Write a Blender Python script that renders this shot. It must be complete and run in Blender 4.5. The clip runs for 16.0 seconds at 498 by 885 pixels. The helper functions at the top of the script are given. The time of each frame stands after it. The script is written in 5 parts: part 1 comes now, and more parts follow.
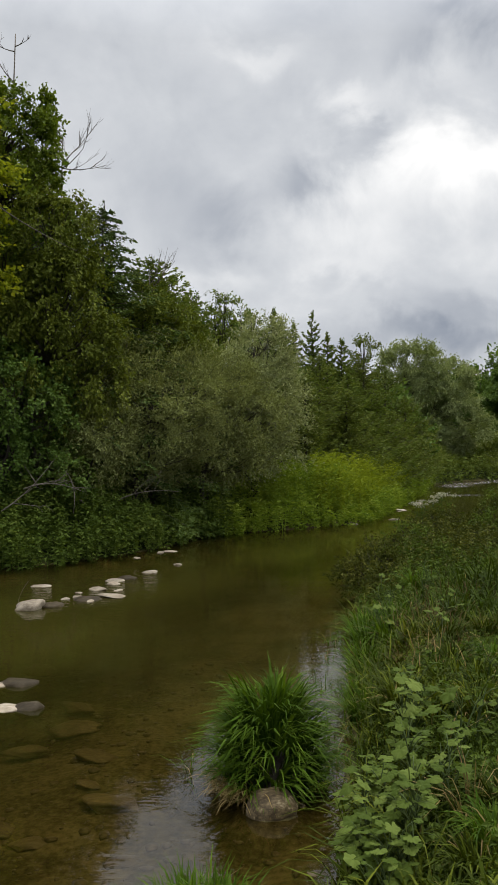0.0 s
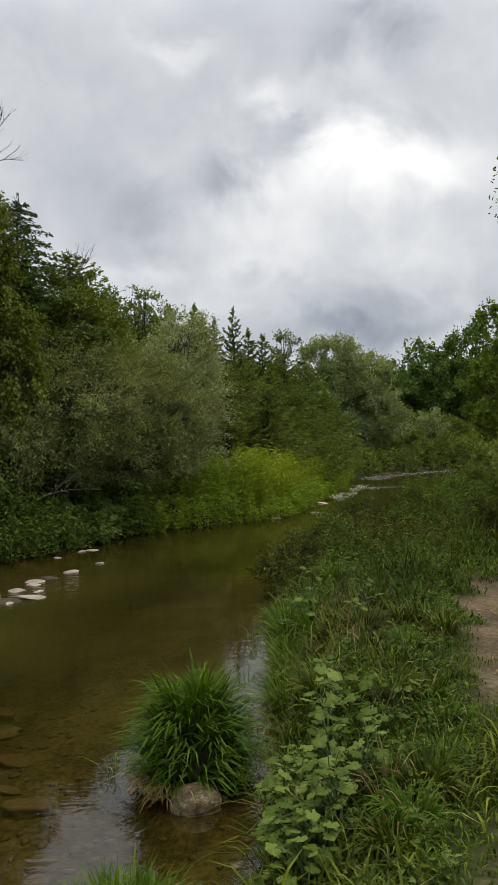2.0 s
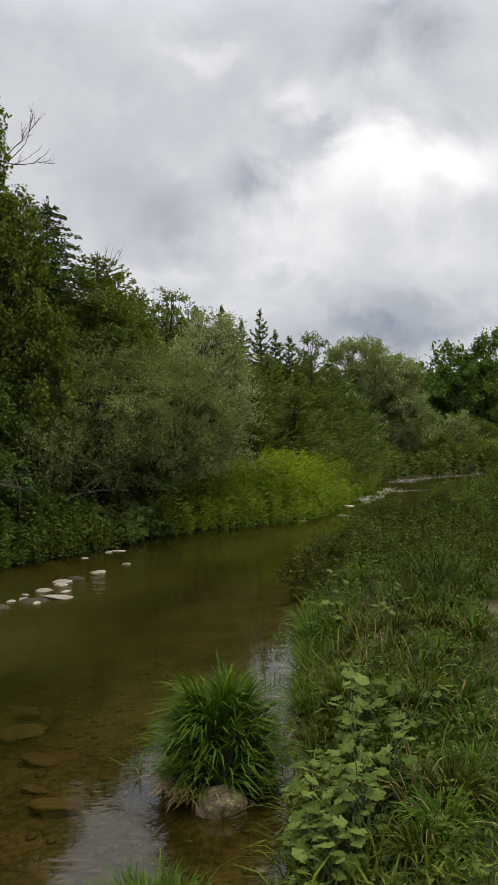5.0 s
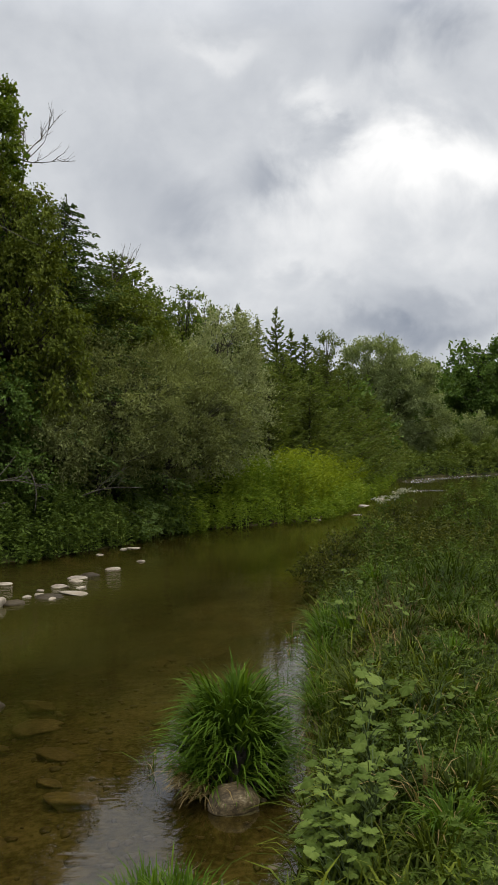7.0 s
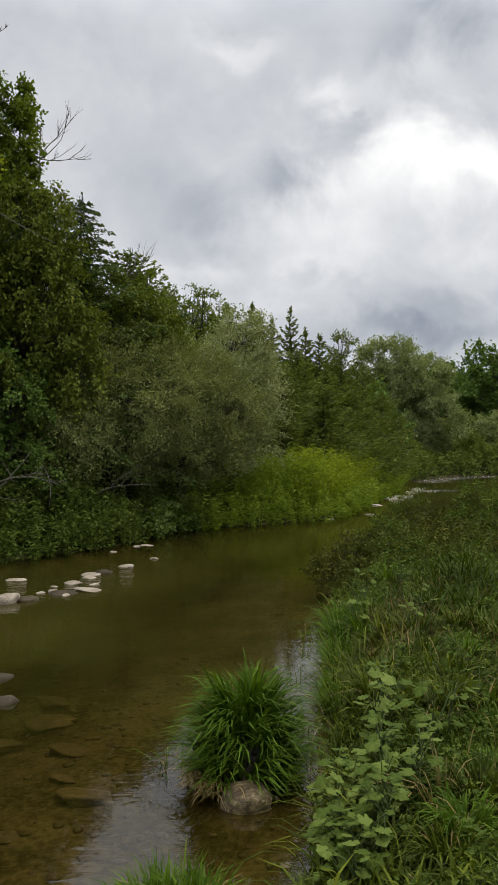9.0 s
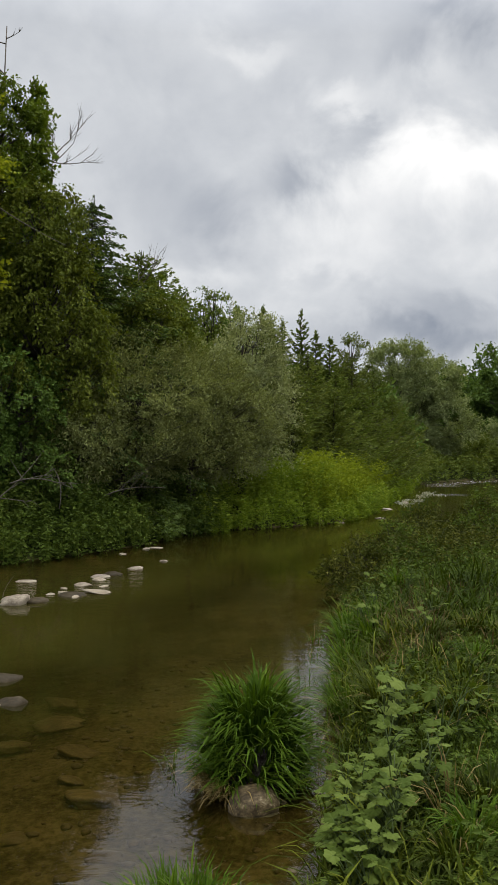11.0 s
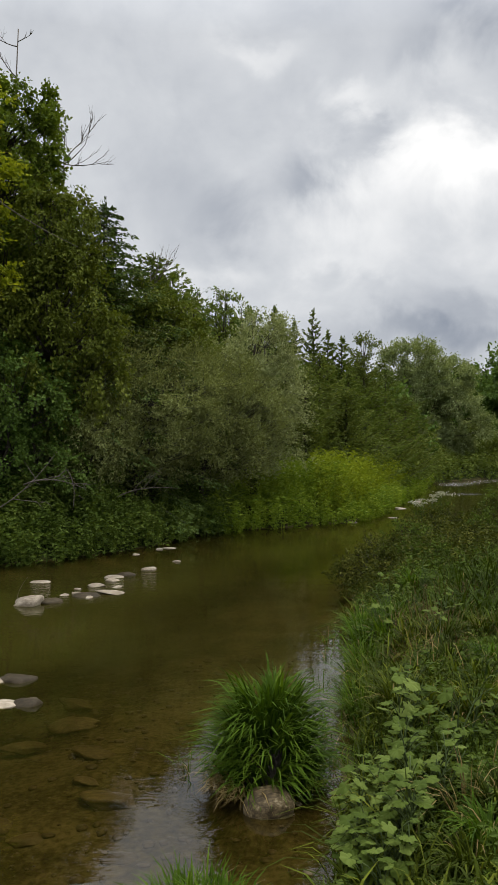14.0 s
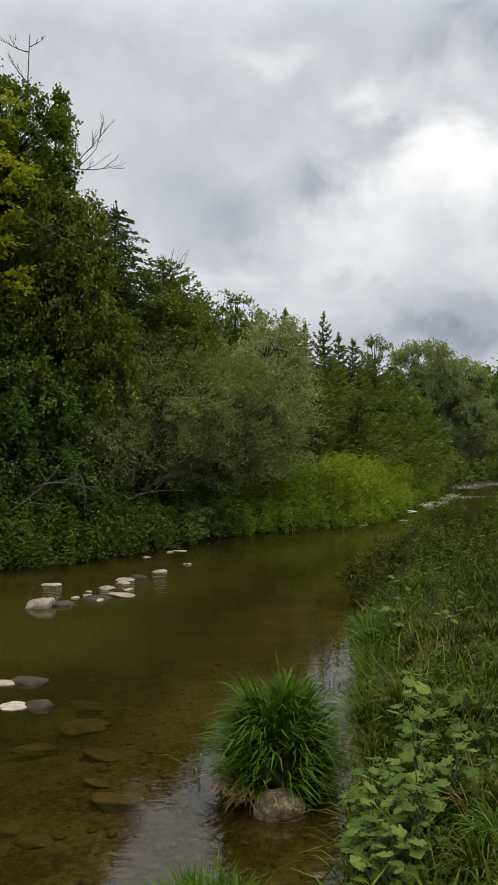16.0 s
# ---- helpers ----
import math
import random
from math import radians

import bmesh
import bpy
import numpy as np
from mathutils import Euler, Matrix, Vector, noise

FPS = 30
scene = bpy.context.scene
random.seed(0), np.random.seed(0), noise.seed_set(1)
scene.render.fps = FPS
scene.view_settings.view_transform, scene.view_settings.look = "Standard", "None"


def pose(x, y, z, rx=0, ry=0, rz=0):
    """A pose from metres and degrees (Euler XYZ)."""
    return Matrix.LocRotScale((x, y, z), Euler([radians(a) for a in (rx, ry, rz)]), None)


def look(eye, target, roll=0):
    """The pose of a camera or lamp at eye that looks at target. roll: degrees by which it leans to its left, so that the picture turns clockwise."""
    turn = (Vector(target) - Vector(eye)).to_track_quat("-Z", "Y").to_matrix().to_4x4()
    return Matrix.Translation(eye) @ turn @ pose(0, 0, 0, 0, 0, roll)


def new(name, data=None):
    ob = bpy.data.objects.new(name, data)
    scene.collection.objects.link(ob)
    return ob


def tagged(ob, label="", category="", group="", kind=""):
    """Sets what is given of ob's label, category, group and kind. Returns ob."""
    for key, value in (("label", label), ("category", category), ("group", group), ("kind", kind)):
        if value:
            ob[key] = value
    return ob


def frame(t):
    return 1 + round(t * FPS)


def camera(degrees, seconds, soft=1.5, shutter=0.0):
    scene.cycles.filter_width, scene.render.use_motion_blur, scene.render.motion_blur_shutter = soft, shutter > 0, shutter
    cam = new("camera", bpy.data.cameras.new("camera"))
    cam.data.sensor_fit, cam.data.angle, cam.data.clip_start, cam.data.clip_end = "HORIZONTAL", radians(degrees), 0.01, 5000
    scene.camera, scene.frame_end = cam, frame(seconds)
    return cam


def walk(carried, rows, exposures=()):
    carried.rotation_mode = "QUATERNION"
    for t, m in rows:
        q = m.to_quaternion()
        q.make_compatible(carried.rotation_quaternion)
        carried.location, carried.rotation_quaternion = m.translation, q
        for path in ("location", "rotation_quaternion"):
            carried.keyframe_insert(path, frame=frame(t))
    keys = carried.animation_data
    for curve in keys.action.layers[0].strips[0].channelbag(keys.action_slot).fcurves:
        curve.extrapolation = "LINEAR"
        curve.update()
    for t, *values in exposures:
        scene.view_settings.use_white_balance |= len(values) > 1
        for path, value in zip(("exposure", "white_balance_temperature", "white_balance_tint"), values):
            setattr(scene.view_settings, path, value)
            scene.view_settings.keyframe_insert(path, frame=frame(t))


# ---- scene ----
cam = camera(35.2, 16.0, 1.05)
PATH = [
    (0, pose(0.000, 0.015, 1.897, 90.259, 0.177, -0.054)),
    (0.5, pose(0.013, 0.006, 1.903, 90.114, 0.556, -1.018)),
    (1, pose(0.018, 0.005, 1.902, 89.918, 0.756, -3.372)),
    (1.5, pose(0.025, 0.008, 1.892, 89.901, 0.997, -5.035)),
    (2, pose(0.023, -0.005, 1.902, 89.880, 0.996, -5.665)),
    (2.5, pose(0.024, -0.009, 1.897, 89.942, 0.999, -5.860)),
    (3, pose(0.012, -0.014, 1.904, 90.031, 0.951, -5.490)),
    (3.5, pose(0.015, -0.012, 1.906, 90.051, 1.028, -5.172)),
    (4, pose(0.016, 0.012, 1.899, 90.100, 1.050, -4.629)),
    (6.5, pose(0.018, 0.020, 1.897, 89.970, 0.136, -2.918)),
    (7, pose(0.012, -0.002, 1.904, 89.953, 0.163, -2.662)),
    (7.5, pose(0.007, 0.005, 1.897, 89.911, 0.155, -2.384)),
    (8, pose(0.000, 0.000, 1.900, 89.900, 0.000, -2.100)),
    (8.5, pose(0.003, -0.000, 1.900, 89.832, -0.102, -1.942)),
    (9, pose(0.001, -0.002, 1.904, 89.842, -0.285, -1.705)),
    (11.5, pose(0.007, 0.003, 1.902, 90.075, -0.408, -0.762)),
    (12, pose(0.010, 0.012, 1.899, 90.043, -0.127, -0.608)),
    (12.5, pose(0.014, 0.025, 1.895, 90.015, -0.010, -0.521)),
    (13, pose(0.002, 0.004, 1.907, 89.963, -0.046, -0.477)),
    (13.5, pose(-0.001, 0.006, 1.906, 90.010, -0.156, -0.309)),
    (14, pose(-0.001, 0.006, 1.910, 90.028, -0.289, -0.071)),
    (14.5, pose(-0.011, -0.009, 1.915, 90.132, -0.446, 0.114)),
    (15, pose(-0.008, -0.014, 1.912, 90.201, -0.411, 0.343)),
    (15.5, pose(-0.012, -0.022, 1.909, 90.228, -0.454, 0.558)),
    (16, pose(0.006, 0.004, 1.907, 90.239, -0.218, 0.728)),
]
walk(cam, PATH)

# ---- world and light ----
SUN_DIR = Vector((0.38, 0.12, 0.9)).normalized()


def node(tree, kind, **inputs):
    n = tree.nodes.new(kind)
    for key, value in inputs.items():
        n.inputs[key.replace("_", " ")].default_value = value
    return n


def build_world():
    w = bpy.data.worlds.new("overcast_sky")
    scene.world = w
    w.use_nodes = True
    t = w.node_tree
    t.nodes.clear()
    link = t.links.new

    def math_node(op, a, b=None, clamp=False):
        m = t.nodes.new("ShaderNodeMath")
        m.operation, m.use_clamp = op, clamp
        for i, v in enumerate((a, b)):
            if v is None:
                continue
            if isinstance(v, (int, float)):
                m.inputs[i].default_value = v
            else:
                link(v, m.inputs[i])
        return m.outputs[0]

    coord = t.nodes.new("ShaderNodeTexCoord")
    sep = t.nodes.new("ShaderNodeSeparateXYZ")
    link(coord.outputs["Generated"], sep.inputs[0])
    # flat cloud deck seen in perspective
    zz = math_node("ADD", math_node("MAXIMUM", sep.outputs[2], 0.0), 0.5)
    deck = t.nodes.new("ShaderNodeCombineXYZ")
    link(math_node("DIVIDE", sep.outputs[0], zz), deck.inputs[0])
    link(math_node("DIVIDE", sep.outputs[1], zz), deck.inputs[1])
    big = node(t, "ShaderNodeTexNoise", Scale=2.6, Detail=6.0, Roughness=0.55, Distortion=0.35)
    link(deck.outputs[0], big.inputs["Vector"])
    fine = node(t, "ShaderNodeTexNoise", Scale=9.0, Detail=6.0, Roughness=0.55, Distortion=0.3)
    link(coord.outputs["Generated"], fine.inputs["Vector"])
    # wandering of the direction, for ragged cloud rims
    warp = t.nodes.new("ShaderNodeVectorMath")
    warp.operation = "SUBTRACT"
    link(fine.outputs["Color"], warp.inputs[0])
    warp.inputs[1].default_value = (0.5, 0.5, 0.5)
    warp2 = t.nodes.new("ShaderNodeVectorMath")
    warp2.operation = "SCALE"
    link(warp.outputs[0], warp2.inputs[0])
    warp2.inputs["Scale"].default_value = 0.16
    wdir = t.nodes.new("ShaderNodeVectorMath")
    wdir.operation = "ADD"
    link(coord.outputs["Generated"], wdir.inputs[0])
    link(warp2.outputs[0], wdir.inputs[1])
    # broad masses of the cloud deck: compass angle, height, two widths (degrees), lightness
    masses = CLOUDS
    wsep = t.nodes.new("ShaderNodeSeparateXYZ")
    link(wdir.outputs[0], wsep.inputs[0])
    az = math_node("MULTIPLY", math_node("ARCTAN2", wsep.outputs[0], wsep.outputs[1]), 57.2958)
    el = math_node("MULTIPLY", math_node("ARCSINE", wsep.outputs[2]), 57.2958)
    value = math_node("MULTIPLY", math_node("SUBTRACT", big.outputs["Fac"], 0.5), 0.5)
    value = math_node("ADD", value, math_node("MULTIPLY", math_node("SUBTRACT", fine.outputs["Fac"], 0.5), 0.4))
    value = math_node("ADD", value, 0.56)
    for a, e, wa, we, gain in masses:
        du = math_node("DIVIDE", math_node("SUBTRACT", az, a), wa)
        dv = math_node("DIVIDE", math_node("SUBTRACT", el, e), we)
        r2 = math_node("ADD", math_node("MULTIPLY", du, du), math_node("MULTIPLY", dv, dv))
        g = math_node("POWER", 2.718, math_node("MULTIPLY", r2, -1.0))
        value = math_node("ADD", value, math_node("MULTIPLY", g, gain))
    ramp = t.nodes.new("ShaderNodeValToRGB")
    link(value, ramp.inputs[0])
    ramp.color_ramp.elements[0].position, ramp.color_ramp.elements[0].color = 0.2, (0.275, 0.305, 0.365, 1)
    ramp.color_ramp.elements[1].position, ramp.color_ramp.elements[1].color = 1.0, (1.0, 0.995, 0.985, 1)
    mid = ramp.color_ramp.elements.new(0.6)
    mid.color = (0.61, 0.63, 0.66, 1)
    # an overcast sky is lightest overhead
    lift = node(t, "ShaderNodeMapRange", From_Min=0.46, From_Max=0.8, To_Min=1.0, To_Max=ZENITH)
    link(sep.outputs[2], lift.inputs[0])
    clouds = t.nodes.new("ShaderNodeBackground")
    link(ramp.outputs[0], clouds.inputs["Color"])
    link(math_node("MULTIPLY", lift.outputs[0], 1.1), clouds.inputs["Strength"])
    sky = t.nodes.new("ShaderNodeTexSky")
    sky.sky_type, sky.sun_disc = "NISHITA", False
    sky.sun_elevation = math.asin(SUN_DIR.z)
    sky.sun_rotation = math.atan2(SUN_DIR.x, SUN_DIR.y)
    blue = node(t, "ShaderNodeBackground", Strength=0.05)
    link(sky.outputs[0], blue.inputs["Color"])
    mix = node(t, "ShaderNodeMixShader", Fac=0.95)
    link(blue.outputs[0], mix.inputs[1])
    link(clouds.outputs[0], mix.inputs[2])
    out = t.nodes.new("ShaderNodeOutputWorld")
    link(mix.outputs[0], out.inputs[0])


CLOUDS = [(16.0, 18.5, 6.5, 3.0, 0.55), (8.0, 14.5, 5.0, 2.4, 0.22), (7.5, 22.7, 2.2, 1.0, 0.2), (1.0, 26.8, 2.6, 1.2, 0.16), (14.0, 24.3, 2.5, 1.3, 0.13),
          (5.0, 19.0, 2.6, 1.7, -0.3), (9.2, 21.2, 2.0, 1.1, -0.22), (12.0, 25.8, 1.6, 1.8, -0.13), (16.5, 29.0, 4.2, 2.0, -0.27), (-2.0, 16.8, 3.8, 2.2, -0.22),
          (-1.5, 12.2, 2.5, 1.1, 0.13), (6.7, 12.3, 3.0, 1.0, 0.1), (17.0, 10.2, 4.0, 1.1, -0.16), (14.5, 7.8, 8.0, 1.4, -0.28)]
ZENITH = 2.9
build_world()
sun = new("sun", bpy.data.lights.new("sun", "SUN"))
sun.data.energy, sun.data.angle, sun.data.color = 1.5, radians(40), (1.0, 0.95, 0.86)
sun.matrix_world = look(SUN_DIR * 60, (0, 0, 0))

# ---- materials ----
def material(name):
    m = bpy.data.materials.new(name)
    m.use_nodes = True
    t = m.node_tree
    t.nodes.clear()
    return m, t, t.links.new, t.nodes.new("ShaderNodeOutputMaterial")


def colour_ramp(t, stops):
    r = t.nodes.new("ShaderNodeValToRGB")
    e = r.color_ramp.elements
    e[0].position, e[0].color = stops[0][0], (*stops[0][1], 1)
    e[1].position, e[1].color = stops[-1][0], (*stops[-1][1], 1)
    for p, c in stops[1:-1]:
        e.new(p).color = (*c, 1)
    return r


def leaf_material(name, dark, mid, light, through_share=0.3, rough=0.55, patch=0.6, single=False):
    """Leaves: every leaf differs a little, and whole boughs differ in patches."""
    m, t, link, out = material(name)
    geo = t.nodes.new("ShaderNodeNewGeometry")
    ramp = colour_ramp(t, [(0.0, dark), (0.55, mid), (1.0, light)])
    n = node(t, "ShaderNodeTexNoise", Scale=patch, Detail=3.0)
    link(geo.outputs["Position"], n.inputs["Vector"])
    spread = node(t, "ShaderNodeMapRange", From_Min=0.3, From_Max=0.7, To_Min=0.0, To_Max=1.0)
    link(n.outputs["Fac"], spread.inputs[0])
    mix = t.nodes.new("ShaderNodeMath")
    mix.operation = "MULTIPLY_ADD"
    if single:
        link(t.nodes.new("ShaderNodeObjectInfo").outputs["Random"], mix.inputs[0])
    else:
        link(geo.outputs["Random Per Island"], mix.inputs[0])
    mix.inputs[1].default_value = 0.6
    half = t.nodes.new("ShaderNodeMath")
    half.operation = "MULTIPLY"
    link(spread.outputs[0], half.inputs[0])
    half.inputs[1].default_value = 0.4
    link(half.outputs[0], mix.inputs[2])
    link(mix.outputs[0], ramp.inputs[0])
    p = node(t, "ShaderNodeBsdfPrincipled", Roughness=rough)
    p.inputs["Specular IOR Level"].default_value = 0.07
    link(ramp.outputs[0], p.inputs["Base Color"])
    tr = t.nodes.new("ShaderNodeBsdfTranslucent")
    warm = t.nodes.new("ShaderNodeMix")
    warm.data_type, warm.blend_type = "RGBA", "MULTIPLY"
    warm.inputs["Factor"].default_value = 1.0
    link(ramp.outputs[0], warm.inputs[6])
    warm.inputs[7].default_value = (1.25, 1.2, 0.5, 1)
    link(warm.outputs[2], tr.inputs["Color"])
    mx = node(t, "ShaderNodeMixShader", Fac=through_share)
    link(p.outputs[0], mx.inputs[1])
    link(tr.outputs[0], mx.inputs[2])
    link(mx.outputs[0], out.inputs[0])
    return m


def rough_material(name, stops, scale=6.0, rough=0.85, bump=0.3, fine=40.0, spec=0.3, stretch=(1, 1, 1), per_object=0.0, bump_dist=0.02):
    """Bark, stone, soil: two scales of mottling and relief."""
    m, t, link, out = material(name)
    co = t.nodes.new("ShaderNodeTexCoord")
    mp = t.nodes.new("ShaderNodeMapping")
    mp.inputs["Scale"].default_value = stretch
    link(co.outputs["Object"], mp.inputs["Vector"])
    a = node(t, "ShaderNodeTexNoise", Scale=scale, Detail=5.0, Roughness=0.6)
    b = node(t, "ShaderNodeTexNoise", Scale=fine, Detail=4.0, Roughness=0.65)
    link(mp.outputs[0], a.inputs["Vector"])
    mq = t.nodes.new("ShaderNodeMapping")
    mq.inputs["Scale"].default_value = (0.55, 1.5, 1.0)
    link(co.outputs["Object"], mq.inputs["Vector"])
    link(mq.outputs[0], b.inputs["Vector"])
    if per_object:
        info = t.nodes.new("ShaderNodeObjectInfo")
        mul = t.nodes.new("ShaderNodeMath")
        mul.operation = "MULTIPLY"
        mul.inputs[1].default_value = 40.0
        link(info.outputs["Random"], mul.inputs[0])
        for n in (a, b):
            n.noise_dimensions = "4D"
            link(mul.outputs[0], n.inputs["W"])
    mix = t.nodes.new("ShaderNodeMath")
    mix.operation = "MULTIPLY_ADD"
    link(b.outputs["Fac"], mix.inputs[0])
    mix.inputs[1].default_value = 0.45
    sc = t.nodes.new("ShaderNodeMath")
    sc.operation = "MULTIPLY"
    sc.inputs[1].default_value = 0.55
    link(a.outputs["Fac"], sc.inputs[0])
    link(sc.outputs[0], mix.inputs[2])
    ramp = colour_ramp(t, stops)
    link(mix.outputs[0], ramp.inputs[0])
    colour = ramp.outputs[0]
    if per_object:
        hsv = t.nodes.new("ShaderNodeHueSaturation")
        rng = node(t, "ShaderNodeMapRange", To_Min=1 - per_object, To_Max=1 + per_object)
        link(info.outputs["Random"], rng.inputs[0])
        link(rng.outputs[0], hsv.inputs["Value"])
        link(colour, hsv.inputs["Color"])
        colour = hsv.outputs[0]
    p = node(t, "ShaderNodeBsdfPrincipled", Roughness=rough)
    p.inputs["Specular IOR Level"].default_value = spec
    link(colour, p.inputs["Base Color"])
    bp = node(t, "ShaderNodeBump", Strength=bump, Distance=bump_dist)
    link(mix.outputs[0], bp.inputs["Height"])
    link(bp.outputs[0], p.inputs["Normal"])
    link(p.outputs[0], out.inputs[0])
    return m


def ground_material():
    """One sheet: stream bed, soil under the weeds, trodden dirt path."""
    m, t, link, out = material("ground_soil")
    co = t.nodes.new("ShaderNodeTexCoord")
    a = node(t, "ShaderNodeTexNoise", Scale=2.2, Detail=6.0, Roughness=0.6)
    b = node(t, "ShaderNodeTexNoise", Scale=26.0, Detail=5.0, Roughness=0.65)
    vor = node(t, "ShaderNodeTexVoronoi", Scale=22.0)
    for n in (a, b, vor):
        link(co.outputs["Object"], n.inputs["Vector"])
    avg = t.nodes.new("ShaderNodeMath")
    avg.operation = "ADD"
    link(a.outputs["Fac"], avg.inputs[0])
    link(b.outputs["Fac"], avg.inputs[1])
    half = t.nodes.new("ShaderNodeMath")
    half.operation = "MULTIPLY"
    half.inputs[1].default_value = 0.5
    link(avg.outputs[0], half.inputs[0])
    turf = colour_ramp(t, [(0.35, (0.01, 0.015, 0.003)), (0.55, (0.025, 0.035, 0.007)), (0.7, (0.044, 0.054, 0.011))])
    dirt = colour_ramp(t, [(0.36, (0.04, 0.026, 0.015)), (0.5, (0.08, 0.059, 0.033)), (0.62, (0.145, 0.112, 0.066))])
    bed = colour_ramp(t, [(0.36, (0.028, 0.023, 0.0095)), (0.47, (0.081, 0.066, 0.027)), (0.6, (0.17, 0.139, 0.066))])
    for r in (turf, dirt, bed):
        link(half.outputs[0], r.inputs[0])
    pa, ba = t.nodes.new("ShaderNodeAttribute"), t.nodes.new("ShaderNodeAttribute")
    pa.attribute_name, ba.attribute_name = "path", "bed"
    m1, m2 = t.nodes.new("ShaderNodeMix"), t.nodes.new("ShaderNodeMix")
    for k, fac, x, y in ((m1, pa, turf.outputs[0], dirt.outputs[0]), (m2, ba, m1.outputs[2], bed.outputs[0])):
        k.data_type = "RGBA"
        link(fac.outputs["Fac"], k.inputs[0])
        link(x, k.inputs[6])
        link(y, k.inputs[7])
    p = node(t, "ShaderNodeBsdfPrincipled", Roughness=0.9)
    p.inputs["Specular IOR Level"].default_value = 0.05
    link(m2.outputs[2], p.inputs["Base Color"])
    bp = node(t, "ShaderNodeBump", Strength=0.6, Distance=0.03)
    link(half.outputs[0], bp.inputs["Height"])
    link(bp.outputs[0], p.inputs["Normal"])
    link(p.outputs[0], out.inputs[0])
    return m


def water_material():
    """Silty stream: clear gloss by Fresnel over a veil of silt that thickens with depth."""
    m, t, link, out = material("stream_water")
    co = t.nodes.new("ShaderNodeTexCoord")
    mp = t.nodes.new("ShaderNodeMapping")
    mp.inputs["Scale"].default_value = (1.0, 1.6, 1.0)
    link(co.outputs["Object"], mp.inputs["Vector"])
    a = node(t, "ShaderNodeTexNoise", Scale=2.6, Detail=3.0, Roughness=0.5, Distortion=0.3)
    b = node(t, "ShaderNodeTexNoise", Scale=7.0, Detail=3.0, Roughness=0.55, Distortion=0.6)
    link(mp.outputs[0], a.inputs["Vector"])
    mq = t.nodes.new("ShaderNodeMapping")
    mq.inputs["Scale"].default_value = (0.55, 1.5, 1.0)
    link(co.outputs["Object"], mq.inputs["Vector"])
    link(mq.outputs[0], b.inputs["Vector"])
    rif = t.nodes.new("ShaderNodeAttribute")
    rif.attribute_name = "riffle"
    bstr = node(t, "ShaderNodeMapRange", To_Min=0.0, To_Max=1.0)
    link(rif.outputs["Fac"], bstr.inputs[0])
    b1 = node(t, "ShaderNodeBump", Strength=0.09, Distance=0.02)
    link(a.outputs["Fac"], b1.inputs["Height"])
    b2 = node(t, "ShaderNodeBump", Strength=0.3, Distance=0.12)
    link(bstr.outputs[0], b2.inputs["Strength"])
    link(b.outputs["Fac"], b2.inputs["Height"])
    link(b1.outputs[0], b2.inputs["Normal"])
    dep = t.nodes.new("ShaderNodeAttribute")
    dep.attribute_name = "depth"
    veil = node(t, "ShaderNodeMapRange", From_Min=0.08, From_Max=0.42, To_Min=0.1, To_Max=0.95)
    link(dep.outputs["Fac"], veil.inputs[0])
    clear = t.nodes.new("ShaderNodeBsdfTransparent")
    clear.inputs[0].default_value = (0.81, 0.73, 0.48, 1)
    silt = t.nodes.new("ShaderNodeBsdfDiffuse")
    n = node(t, "ShaderNodeTexNoise", Scale=0.35, Detail=3.0)
    link(co.outputs["Object"], n.inputs["Vector"])
    ramp = colour_ramp(t, [(0.35, (0.031, 0.0262, 0.0045)), (0.65, (0.045, 0.0395, 0.0066))])
    link(n.outputs["Fac"], ramp.inputs[0])
    link(ramp.outputs[0], silt.inputs[0])
    body = t.nodes.new("ShaderNodeMixShader")
    link(veil.outputs[0], body.inputs[0])
    link(clear.outputs[0], body.inputs[1])
    link(silt.outputs[0], body.inputs[2])
    gloss = node(t, "ShaderNodeBsdfGlossy", Roughness=0.012)
    rough = node(t, "ShaderNodeMapRange", From_Min=0.05, From_Max=0.6, To_Min=0.012, To_Max=0.2)
    link(rif.outputs["Fac"], rough.inputs[0])
    link(rough.outputs[0], gloss.inputs["Roughness"])
    link(b2.outputs[0], gloss.inputs["Normal"])
    fr = node(t, "ShaderNodeFresnel", IOR=1.85)
    link(b2.outputs[0], fr.inputs["Normal"])
    top = t.nodes.new("ShaderNodeMixShader")
    link(fr.outputs[0], top.inputs[0])
    link(body.outputs[0], top.inputs[1])
    link(gloss.outputs[0], top.inputs[2])
    link(top.outputs[0], out.inputs[0])
    return m


MAPLE = leaf_material("maple_leaf", (0.0532, 0.0823, 0.0109), (0.116, 0.164, 0.0194), (0.212, 0.261, 0.0363))
MAPLE_YELLOW = leaf_material("yellowing_leaf", (0.117, 0.156, 0.013), (0.26, 0.299, 0.0208), (0.494, 0.494, 0.039), 0.4)
DARK_LEAF = leaf_material("dark_leaf", (0.0416, 0.0748, 0.0151), (0.0891, 0.15, 0.0275), (0.174, 0.244, 0.0577))
CEDAR = leaf_material("cedar_spray", (0.0572, 0.088, 0.0154), (0.119, 0.163, 0.0286), (0.226, 0.264, 0.055), 0.25)
HEMLOCK = leaf_material("hemlock_spray", (0.036, 0.062, 0.016), (0.08, 0.122, 0.03), (0.165, 0.212, 0.058), 0.2)
BROWN_CEDAR = leaf_material("browning_cedar", (0.06, 0.083, 0.016), (0.122, 0.155, 0.03), (0.225, 0.25, 0.06), 0.25)
VINE = leaf_material("vine_leaf", (0.062, 0.08, 0.011), (0.125, 0.155, 0.021), (0.215, 0.245, 0.042))
